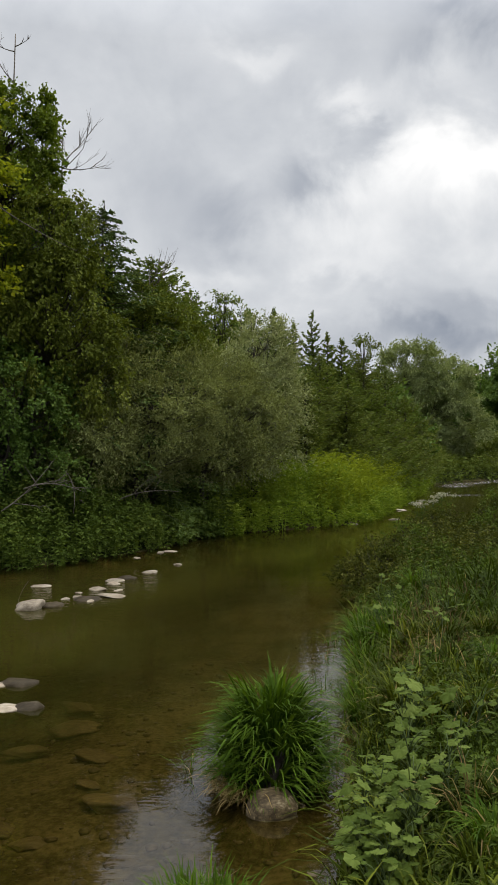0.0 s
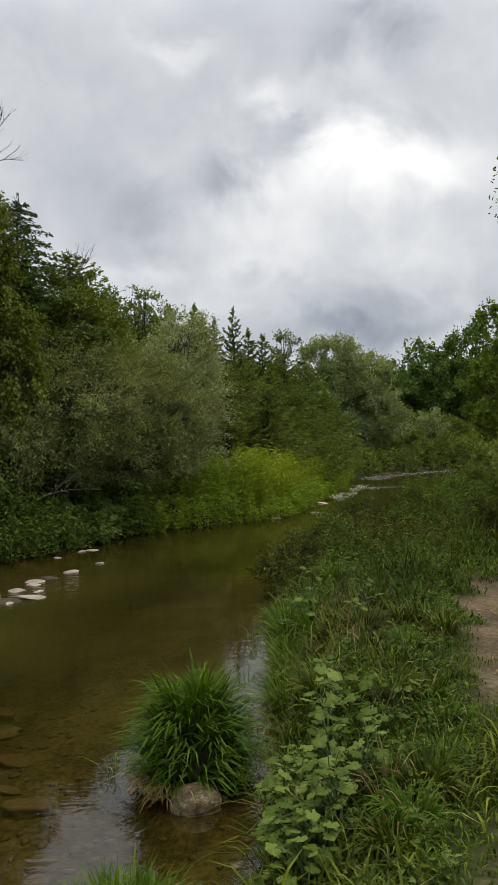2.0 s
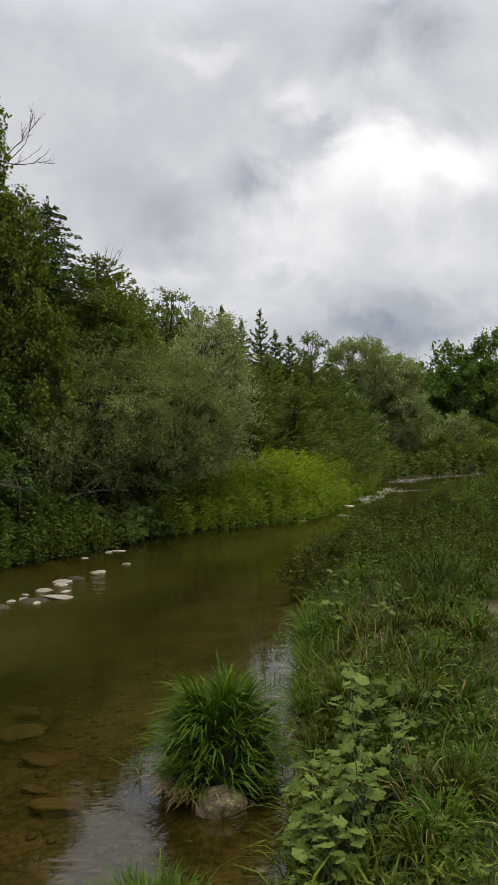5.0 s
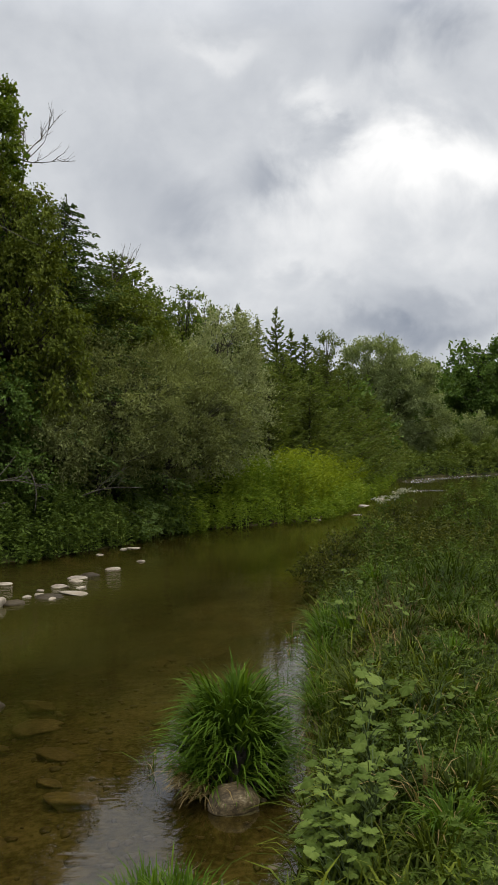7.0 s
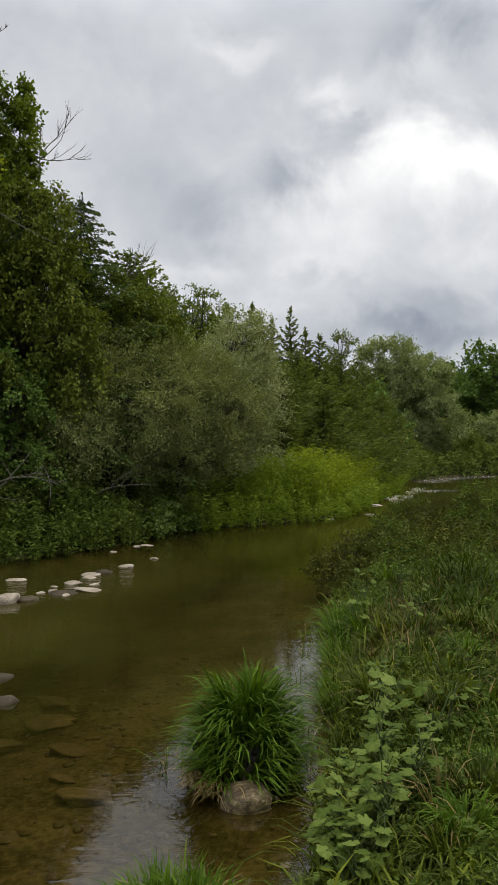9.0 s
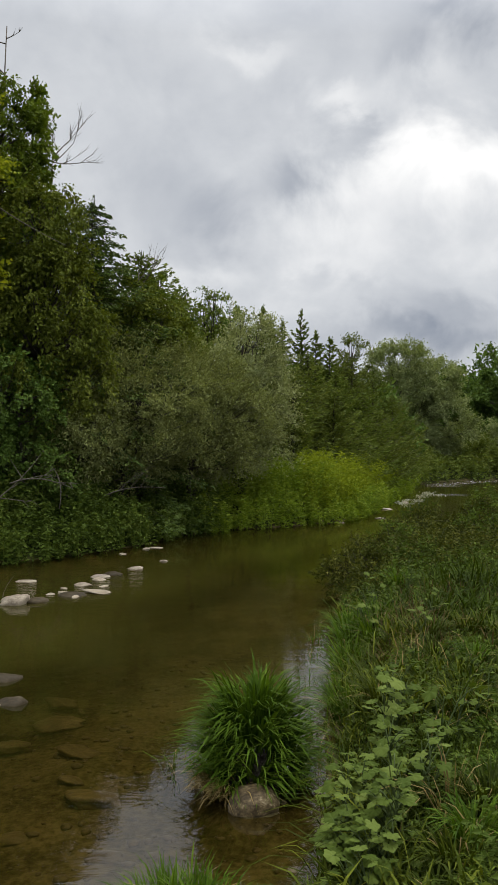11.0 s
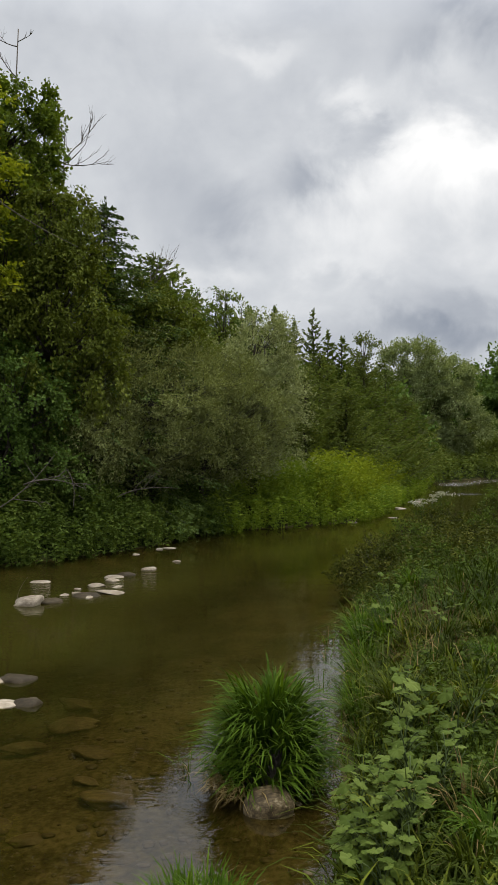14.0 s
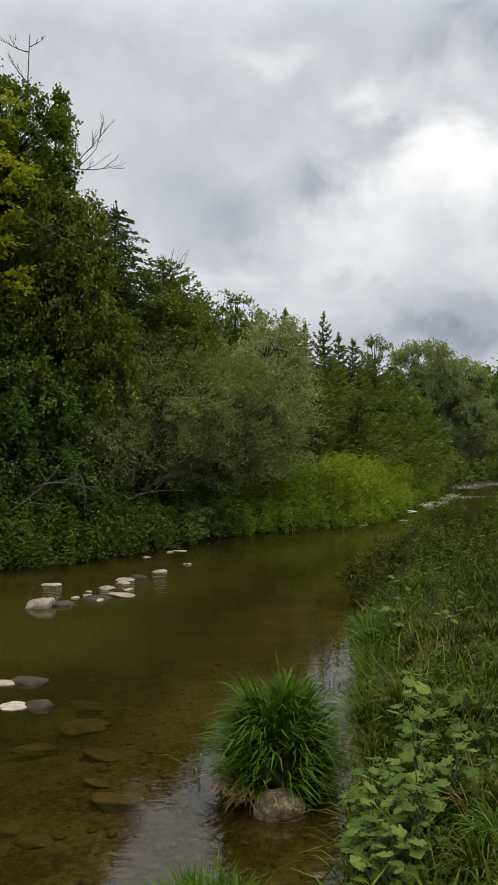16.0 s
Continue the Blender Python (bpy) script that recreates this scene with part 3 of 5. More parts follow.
def conifer(name, x, y, top, wide, count, mat, label, seed, group="trees on the bank", leaf=0.1, droop=0.3, foot=0.4, power=0.8, aspect=0.35, gaps=0.0, turn_up=0.15, crowd=1.0):
    """A conifer: straight trunk with a leader, boughs that leave it at every height, flat hanging sprays on both sides of each bough."""
    rng = np.random.default_rng(seed)
    z0 = height(x, y) - 0.03
    h = top - z0
    ob = thing(name, x, y, z0, label, "conifer", group)
    t = np.linspace(0, 1, 9)[:, None]
    p = np.c_[np.zeros((9, 2)), t * h] + rng.normal(size=(9, 3)) * [0.02, 0.02, 0] * t
    stock = piece("trunk", tube(p, (0.014 * h + 0.02) * (1 - 0.95 * t[:, 0]), 7), BARK, ob, smooth=True)
    nb = int((60 + 17 * h) * crowd)
    u = (np.arange(nb) + rng.uniform(0, 1, nb)) / nb
    if gaps:
        u = u[rng.uniform(size=nb) > gaps * (0.3 + u)]
        nb = len(u)
    zb = foot + (h - foot) * u * 0.97
    ln = wide * (1 - u) ** power * np.clip(1 + 0.24 * rng.normal(size=nb), 0.45, 1.5) + 0.05
    ang = np.arange(nb) * 2.4 + rng.normal(size=nb) * 0.35
    d = np.stack([np.cos(ang), np.sin(ang), np.zeros(nb)], 1)
    lift = rng.uniform(0.1, 0.4, nb) + turn_up * u

    def along(k, s):
        return ln[k] * (lift[k] * s - (lift[k] * 0.5 + droop) * s ** 2 + turn_up * s ** 4)

    boughs = []
    for k in range(nb):
        s = np.linspace(0, 1, 4)
        q = np.c_[d[k, :2] * (ln[k] * s)[:, None], zb[k] + along(k, s)]
        boughs.append(tube(q, 0.011 * (1 - 0.8 * s), 3))
    tagged(piece("branching", merge(boughs), BARK, stock), kind="stuff")
    pick = rng.choice(nb, count, p=(ln ** 1.2) / (ln ** 1.2).sum())
    # sprays stand in pairs along the bough, longest in its middle
    slot = rng.integers(1, 9, count) / 8.0
    side_sign = rng.choice([-1.0, 1.0], count)
    v = rng.uniform(0, 1, count) ** 0.8
    fan = side_sign * v * 0.3 * ln[pick] * (1.08 - 0.8 * slot) * (0.45 + 0.55 * slot)
    side = np.stack([-d[pick][:, 1], d[pick][:, 0], np.zeros(count)], 1)
    s = np.clip(slot + 0.35 * np.abs(fan) / ln[pick] + rng.normal(size=count) * 0.03, 0.03, 1.08)
    pos = np.c_[np.zeros((count, 2)), zb[pick]] + d[pick] * (ln[pick] * s)[:, None] + side * fan[:, None]
    pos[:, 2] += along(pick, s) - np.abs(fan) * (0.25 + droop) + rng.normal(size=count) * 0.025
    axis = unit(d[pick] * 0.8 + side * (side_sign * v)[:, None] * 0.7 + np.array([0, 0, 1.0]) * (turn_up - droop) * 0.8)
    n = 40
    lead = np.c_[rng.normal(size=(n, 2)) * 0.03, h * (1 - 0.05 * rng.uniform(0, 1, n) ** 0.7)]
    geo = merge([leaves(rng, pos, leaf, aspect, 1.0, axis, 0.7), leaves(rng, lead, leaf * 0.9, 0.3, 0.0, [0, 0, 1.0], 0.75)])
    piece("crown", geo, mat, ob)
    return ob


# tall wood at the upstream end
lobed("maple", -4.75, 15.3, [(-0.3, 0, 7.7, 1.1, 1.1, 1.25), (0.5, -0.1, 7.75, 0.62, 0.7, 0.75), (0.78, -0.2, 8.5, 0.36, 0.4, 0.45), (0.75, -0.1, 6.85, 0.6, 0.6, 0.75), (0.0, 0, 5.8, 1.35, 1.2, 1.5), (-0.6, 0.2, 4.0, 1.3, 1.2, 1.5)], 44000, 0.075, MAPLE,
      "tall leafy green maple with a ragged crown", 12, aspect=0.8, clumps=300, spray=0.36, droop=0.2)
lobed("maple", -7.2, 15.8, [(0, 0, 8.8, 1.7, 1.6, 1.9), (-0.8, 0, 6.5, 1.9, 1.7, 2.4), (0.3, 0, 4.0, 1.9, 1.6, 2.0)], 15000, 0.13, DARK_LEAF,
      "tall dark green maple on the far bank", 11, aspect=0.75, clumps=180, spray=0.55)
lobed("maple", -5.0, 12.9, [(0.0, 0, 7.2, 1.05, 1.0, 0.8), (0.15, -0.1, 6.0, 1.2, 1.0, 0.7), (-0.2, 0, 5.0, 1.2, 1.0, 0.6)], 12000, 0.075, MAPLE_YELLOW,
      "maple with yellowing leaves in flat tiers over the water", 13, aspect=0.8, clumps=70, spray=0.42, layer=0.55, droop=0.12, inner=0.3)
lobed("elm", -3.55, 14.7, [(-0.1, 0.1, 5.75, 0.78, 0.8, 1.15), (0.1, 0, 4.6, 1.0, 0.95, 1.2), (-0.5, -0.1, 3.6, 1.2, 1.0, 1.3), (0.55, 0.1, 3.5, 0.8, 0.8, 1.0)], 38000, 0.073, VINE,
      "elm wrapped in hanging olive-green vine leaves", 14, aspect=0.62, clumps=300, spray=0.36, droop=0.75, rise=0.0)
conifer("hemlock", -3.05, 16.6, 7.1, 2.1, 43000, HEMLOCK, "dark green hemlock with feathery hanging boughs", 15, power=0.6, leaf=0.082, droop=0.42, aspect=0.48, crowd=1.7)
conifer("cedar", -2.2, 18.0, 6.3, 1.9, 24000, CEDAR, "green cedar rising behind the olive shrubs", 16, power=0.55, leaf=0.09, droop=0.2, aspect=0.5, turn_up=0.3, crowd=1.5)
conifer("cedar", -1.35, 19.0, 5.5, 1.5, 13000, JUNIPER, "smaller dull green cedar beside a taller one", 17, power=0.55, leaf=0.095, droop=0.15, aspect=0.5, turn_up=0.3)
lobed("ash_tree", -2.25, 17.3, [(0, 0, 4.5, 0.95, 0.9, 1.0), (0.5, 0.2, 3.8, 0.9, 0.9, 1.0), (-0.5, 0, 3.5, 0.9, 0.9, 1.2)], 24000, 0.075, VINE,
      "olive-green ash tree below the cedar", 18, clumps=170, spray=0.36, droop=0.5, rise=0.0)
lobed("hazel_bush", -4.5, 13.6, [(-0.5, 0, 3.3, 1.0, 0.9, 0.9), (0.35, 0, 2.7, 0.85, 0.8, 0.8), (-0.2, -0.1, 1.7, 1.1, 0.8, 0.8)], 22000, 0.06, DARK_LEAF,
      "spreading dark hazel bush at the waterside", 31, "bush", "waterside bushes", 0.8, 220, 5, 0.3, 0.15)
lobed("hazel_bush", -3.75, 14.0, [(0.0, 0, 2.75, 0.7, 0.7, 0.6), (0.2, 0, 1.5, 0.7, 0.6, 0.6)], 9000, 0.055, DARK_LEAF,
      "small dark hazel bush beside the stream", 32, "bush", "waterside bushes", 0.8, 90, 4, 0.28, 0.15)
# thin tops between the shrubs and the sky
for i, (px, py, pt, pw, n) in enumerate([(-2.0, 20.0, 6.5, 0.55, 5500), (-1.44, 22.0, 6.45, 0.42, 3200), (-0.95, 22.4, 6.1, 0.42, 2800), (-0.66, 22.0, 6.4, 0.45, 3600), (-0.2, 22.3, 6.05, 0.5, 3000), (0.2, 23.2, 5.9, 0.55, 3800)]):
    lobed("aspen", px, py, [(0, 0, pt - 0.75, pw * 0.75, pw, 0.72), (0.05, 0, pt - 1.8, pw * 1.2, pw, 1.0), (-0.05, 0, pt - 3.1, pw * 1.4, pw, 1.0)], n, 0.07, (MAPLE, DARK_LEAF, MAPLE)[i % 3],
          "slender aspen with a thin top of small leaves", 190 + i, aspect=0.75, clumps=70, spray=0.3, rise=0.7, inner=0.5, per=6, twigs=4, thick=0.6)
lobed("ash_tree", -0.9, 24.0, [(0, 0, 4.2, 1.7, 1.2, 1.2), (-0.5, 0, 2.8, 1.7, 1.2, 1.4)], 15000, 0.1, DARK_LEAF, "dense dark green ash tree beside the stream", 22, clumps=120, spray=0.45)
# olive shrubs with fine narrow leaves
lobed("olive_shrub", -2.35, 15.7, [(0.0, 0.2, 3.25, 0.7, 0.7, 0.72), (-0.8, -0.1, 2.3, 0.9, 0.8, 0.75), (0.65, 0, 2.55, 1.0, 0.9, 0.95), (-0.1, -0.3, 1.75, 1.3, 0.8, 0.6)], 47000, 0.062, OLIVE_BROWN,
      "broad dull olive shrub with fine leaves on the bank", 23, "shrub", "silvery shrubs", 0.38, 300, 6, 0.46, 0.12, per=16)
lobed("olive_shrub", -1.05, 17.0, [(-0.1, 0, 2.95, 0.9, 0.9, 0.85), (0.75, 0.1, 2.5, 0.85, 0.9, 0.95), (-0.75, -0.1, 2.3, 0.9, 0.8, 0.85), (0.1, -0.2, 1.8, 1.3, 0.8, 0.6), (0.35, 0.1, 3.3, 0.6, 0.6, 0.6)], 43000, 0.062, OLIVE_BROWN,
      "dull olive shrub between two larger ones", 30, "shrub", "silvery shrubs", 0.38, 280, 5, 0.48, 0.12, per=16)
lobed("olive_shrub", 0.1, 18.7, [(0.15, 0, 4.1, 0.7, 0.7, 0.72), (0.45, -0.1, 2.9, 0.72, 0.7, 1.05), (-0.6, -0.1, 3.2, 0.85, 0.8, 0.95), (-0.1, -0.3, 2.0, 1.1, 0.8, 0.75)], 44000, 0.07, OLIVE,
      "large silvery grey-green shrub with fine leaves", 24, "shrub", "silvery shrubs", 0.38, 280, 6, 0.46, 0.1, per=16)
lobed("olive_shrub", -3.2, 14.6, [(0.0, 0, 1.75, 0.75, 0.6, 0.5), (0.45, 0.1, 2.1, 0.6, 0.6, 0.5)], 15000, 0.058, OLIVE_BROWN,
      "low olive shrub hanging over the bank", 33, "shrub", "silvery shrubs", 0.38, 110, 4, 0.34, 0.35)
# conifers downstream of the shrubs
for i, (px, py, pt, pw, n, g, up_turn) in enumerate([(0.86, 26.0, 6.5, 1.15, 12000, 0.0, 0.15), (1.12, 27.0, 6.3, 1.0, 8000, 0.1, 0.2), (1.63, 28.0, 6.35, 1.0, 9000, 0.05, 0.2), (2.3, 28.0, 6.75, 0.9, 6500, 0.35, 0.55),
                                                  (2.92, 29.0, 6.1, 1.05, 8500, 0.2, 0.4), (3.46, 29.0, 5.9, 1.0, 7500, 0.25, 0.45)]):
    conifer("spruce", px, py, pt, pw, n, CEDAR, "narrow dark spruce behind the shrubs" if g < 0.3 else "thin spruce with a sparse top", 25 + i, leaf=0.12, aspect=0.45, gaps=g, droop=0.12, power=0.75, turn_up=up_turn)
lobed("birch", 4.85, 33.0, [(0, 0, 5.7, 0.55, 0.6, 0.65), (-0.1, 0, 4.4, 1.0, 0.9, 0.9)], 4200, 0.1, BROWN_CEDAR, "small birch with a thin browning top", 71, clumps=60, spray=0.4, rise=0.6, per=6, twigs=5, thick=0.7)
for i, (px, py, pt, pw) in enumerate([(2.3, 25.4, 4.9, 1.35), (4.7, 32, 5.4, 1.7), (5.9, 33.8, 5.2, 1.6), (3.1, 24.8, 3.7, 1.35), (6.8, 34, 4.0, 1.5), (4.3, 27.5, 3.9, 1.5), (1.7, 23.5, 4.2, 1.35), (5.3, 29.5, 3.2, 1.4), (3.4, 26.8, 4.4, 1.3)]):
    conifer("juniper", px, py, pt, pw, 11500, (JUNIPER, BROWN_CEDAR, CEDAR)[i % 3], "dense cone-shaped juniper with dull green foliage", 40 + i, "junipers", 0.1, 0.15, 0.2, 0.62, 0.45, 0.0, 0.3, 1.4)
# trees and bushes at the bend
lobed("white_willow", 9.9, 45.5, [(-0.4, 0, 6.6, 1.6, 1.5, 1.4), (1.2, 0, 5.6, 1.8, 1.5, 1.5), (-1.5, 0, 5.0, 1.5, 1.4, 1.6), (0.3, -0.2, 3.6, 2.3, 1.6, 1.6), (2.4, 0, 3.4, 1.3, 1.3, 1.7)], 47000, 0.165, WILLOW,
      "large pale grey-green willow at the bend", 50, "tree", "far trees", 0.36, 260, 4, 0.75, 0.15)
for i, (px, py, pt, pw) in enumerate([(18.6, 54, 8.7, 2.2), (20.9, 55, 9.4, 2.6), (16.6, 56, 7.0, 1.8), (14.6, 58, 6.2, 2.0), (24.1, 53, 9.2, 2.8), (12.2, 62, 6.8, 2.4), (26.5, 56, 9.2, 2.8)]):
    lobed("maple", px, py, [(0, 0, pt - 1.7, pw * 0.7, pw * 0.7, 1.7), (-pw * 0.4, 0, pt - 3.4, pw * 0.75, pw * 0.7, 1.8), (pw * 0.4, -0.3, pt - 3.8, pw * 0.75, pw * 0.7, 1.9), (0, 0, 3.0, pw, pw * 0.8, 2.2)], 13000, 0.18, DARK_LEAF,
          "dark round-crowned maple across the stream", 60 + i, "tree", "far trees", 0.75, 130, 1, 0.7)
for i, (px, py, pt, pw) in enumerate([(9, 82, 9.0, 4.5), (18, 86, 9.2, 5.0), (27, 84, 11.4, 5.5), (22, 84, 10.2, 4.5), (36, 80, 14.5, 5.5), (2, 78, 9.5, 4.5), (44, 74, 14.0, 5.0)]):
    lobed("maple", px, py, [(0, 0, pt - 2.6, pw * 0.7, pw * 0.6, 2.6), (-pw * 0.4, 0, pt - 5.5, pw * 0.7, pw * 0.6, 3.0), (pw * 0.4, 0, pt - 6, pw * 0.7, pw * 0.6, 3.0), (0, 0, 3.2, pw, pw * 0.6, 3.0)], 3800, 0.58, DARK_LEAF,
          "dark maple in the woods beyond the bend", 130 + i, "tree", "trees deep in the woods", 0.75, 90, 1, 1.2)
lobed("poplar", 18.6, 42.5, [(0, 0, 7.3, 1.2, 1.2, 1.9), (-0.4, 0, 4.6, 1.6, 1.4, 2.2), (0.4, 0, 2.6, 1.7, 1.5, 1.8)], 14000, 0.16, MAPLE, "leafy green poplar on the bank", 70, "tree", "far trees", 0.75, 130, 1, 0.6)
for i, (px, py, pt, pw) in enumerate([(-11, 19, 8.0, 2.2), (-5.6, 18.4, 8.3, 1.6), (-9, 21.5, 8.5, 2.2), (-6.3, 20.5, 8.0, 2.0), (-4.2, 19.6, 6.9, 1.6), (-3.0, 21.5, 5.9, 1.6), (-1.7, 25.0, 5.2, 2.0), (0.6, 27.5, 5.0, 1.9), (7.5, 40, 4.6, 1.8), (5.4, 37, 5.2, 1.8), (3.2, 34, 5.2, 1.8)]):
    lobed("maple", px, py, [(0, 0, pt - 1.6, pw * 0.75, pw * 0.75, 1.6), (0, 0, pt * 0.45, pw, pw, pt * 0.32)], 3600, 0.24, DARK_LEAF, "dark maple deep in the woods", 110 + i, "tree", "trees deep in the woods", 0.75, 70, 1, 0.6)
for i, (px, py, pt, pw) in enumerate([(16.5, 48.5, 3.7, 1.3), (14.6, 48.5, 3.5, 1.3), (12.6, 46.5, 2.4, 1.7), (18.4, 49.5, 3.1, 1.6), (10.2, 43.6, 1.8, 1.4), (14.3, 46.2, 2.2, 1.6), (20.7, 49.6, 2.8, 1.8), (17.2, 46.8, 2.0, 1.5)]):
    lobed("willow_bush", px, py, [(0, 0, pt - 0.8, pw * 0.6, pw * 0.6, 0.8), (-pw * 0.4, -0.2, pt * 0.4, pw * 0.6, pw * 0.6, pt * 0.35), (pw * 0.4, -0.2, pt * 0.35, pw * 0.6, pw * 0.6, pt * 0.32)], 4200, 0.16, (WILLOW, BUSH)[i % 2 or i > 3],
          "rounded grey-green bush at the water's bend", 80 + i, "bush", "bushes at the bend", 0.42, 80, 4, 0.4)
# bushes and brambles on the near bank
for i, (px, py, pt, pw) in enumerate([(6.7, 16.3, 1.7, 0.8), (7.9, 17.0, 2.2, 1.0), (9.2, 18.6, 2.2, 1.1), (6.1, 14.8, 1.15, 0.7)]):
    lobed("bank_bush", px, py, [(0, 0, pt - 0.45, pw * 0.7, pw * 0.7, 0.5), (pw * 0.5, 0, pt * 0.45, pw * 0.6, pw * 0.6, pt * 0.25), (-pw * 0.5, 0, pt * 0.4, pw * 0.6, pw * 0.6, pt * 0.25)], 5500, 0.085, BUSH,
          "low leafy bush on the near bank", 90 + i, "bush", "bushes on the near bank", 0.45, 80, 4, 0.3)
for i, (px, py, pt, pw) in enumerate([(1.52, 9.75, 0.56, 0.3), (1.95, 10.5, 0.66, 0.42), (2.4, 11.2, 0.72, 0.45), (2.75, 11.9, 0.78, 0.4), (3.2, 12.5, 0.82, 0.5), (3.75, 12.0, 0.82, 0.5), (4.2, 13.0, 0.98, 0.55),
                                      (4.7, 12.1, 0.95, 0.5), (5.15, 13.3, 1.1, 0.6), (3.1, 11.3, 0.66, 0.4), (5.5, 12.4, 1.0, 0.5), (2.1, 9.9, 0.55, 0.35)]):
    lobed("bramble", px, py, [(0, 0, pt - 0.2, pw * 0.6, pw * 0.6, 0.2), (pw * 0.5, -0.05, pt * 0.62, pw * 0.55, pw * 0.55, 0.2), (-pw * 0.5, 0, pt * 0.58, pw * 0.6, pw * 0.6, 0.2)], 3200, 0.052, (BRAMBLE, BRAMBLE, WEED)[i % 3],
          "tangled dark bramble at the water's edge", 100 + i, "bush", "brambles on the near bank", 0.42, 60, 6, 0.2, 0.15, rise=0.5, per=7, twigs=2)
lobed("ash_tree", 7.0, 12.0, [(0, 0, 8.0, 1.0, 1.0, 1.4), (-0.45, 0, 6.2, 1.1, 1.0, 1.5), (0.4, 0, 5.0, 1.1, 1.0, 1.2)], 8500, 0.08, MAPLE, "leafy ash tree beside the dirt path", 120, "tree", "trees on the near bank", 0.5, 90, 1, 0.4)


# ---- dead wood ----
def dead_tree(x, y, top, reach, seed, label, fans):
    """A bare pole with fans of twigs; each fan: height, heading in degrees, length, rise."""
    rng = np.random.default_rng(seed)
    z0 = height(x, y) - 0.05
    ob = thing("dead_tree", x, y, z0, label, "dead tree", "dead trees")
    t = np.linspace(0, 1, 9)[:, None]
    h = top - z0
    trunk = np.c_[np.zeros((9, 2)), t * h] + np.array([[reach, 0, 0]]) * t ** 2 + rng.normal(size=(9, 3)) * [0.03, 0.03, 0] * t
    piece("trunk", tube(trunk, 0.04 * (1 - 0.75 * t[:, 0]), 6), DEADWOOD, ob, smooth=True)

    def grow(a, d, length, r, level, out):
        s = np.linspace(0, 1, 6)[:, None]
        bend = rng.normal(size=3) * [0.5, 0.5, 0.3] + [0, 0, 0.55]
        p = a + d * length * s + bend * length * 0.5 * s ** 2 + rng.normal(size=(6, 3)) * 0.025 * length * s
        out.append(tube(p, r * (1 - 0.75 * s[:, 0]), 4))
        if level:
            for k in range(4 if level > 1 else 3):
                i = rng.integers(1, 5)
                nd = unit(unit(p[i] - p[i - 1]) + rng.normal(size=3) * [0.45, 0.45, 0.35] + [0, 0, 0.3])
                grow(p[i], nd, length * rng.uniform(0.35, 0.6), r * 0.55, level - 1, out)

    for z, head, length, rise in fans:
        out = []
        a = np.array([np.interp(z - z0, trunk[:, 2], trunk[:, k]) for k in range(3)])
        d = unit(np.array([math.cos(radians(head)), math.sin(radians(head)), rise]))
        grow(a, d, length, 0.013, 2, out)
        piece("limb", merge(out), DEADWOOD, ob, smooth=True)


dead_tree(-3.72, 15.5, 7.98, 0.05, 5, "bare broken dead tree among the leaves", [(7.4, 5, 1.0, -0.2), (7.4, -12, 0.85, 0.35), (7.5, 20, 0.7, 0.9), (7.9, 170, 0.3, 0.9)])
dead_tree(-2.25, 17.6, 5.7, 0.1, 6, "small bare dead tree among the leaves", [(5.4, 0, 0.75, 0.75), (5.3, -30, 0.6, 1.6), (5.5, 20, 0.55, 1.2)])
dead_tree(-4.62, 15.3, 9.95, 0.1, 7, "thin bare dead pole above the maple", [(9.6, 180, 0.5, 0.2), (9.7, 0, 0.25, 0.3), (9.0, 180, 0.6, 0.9)])


def dead_branch(x, y, z, length, head, rise, seed, r=0.014, level=2):
    """A bare pale branch hung up in the foliage; it forks as it goes."""
    rng = np.random.default_rng(seed)
    out = []

    def fork(a, d, ln, rad, lv):
        s = np.linspace(0, 1, 7)[:, None]
        p = a + d * ln * s + rng.normal(size=3) * 0.3 * ln * s ** 2
        out.append(tube(p, rad * (1 - 0.7 * s[:, 0]), 5))
        for _ in range(3 if lv else 0):
            fork(p[rng.integers(2, 6)], unit(d + rng.normal(size=3) * 0.55), ln * rng.uniform(0.3, 0.6), rad * 0.55, lv - 1)

    h = radians(head)
    fork(np.zeros(3), unit(np.array([math.cos(h), math.sin(h), rise])), length, r, level)
    ob = piece("dead_branch", merge(out), DEADWOOD, None, "", True, pose(x, y, z))
    tagged(ob, "bare pale dead branch caught in the waterside leaves", "branch", "dead branches")


dead_branch(-2.82, 9.6, -0.06, 0.32, 100, 3.0, 3, 0.006, 0)
dead_branch(-4.15, 13.0, 5.9, 1.45, -10, -0.75, 1, 0.012, 0)
for i, (bx, by, bz, bl, bh, br) in enumerate([(-4.2, 12.75, 0.75, 1.2, 10, 0.45), (-3.7, 12.95, 1.2, 0.9, 5, 0.5), (-3.2, 13.6, 1.5, 0.7, 0, -0.9), (-2.9, 13.9, 0.9, 0.9, 160, 0.5), (-2.4, 14.4, 0.9, 0.9, 20, 0.6)]):
    dead_branch(bx, by, bz, bl, bh, br, 20 + i)


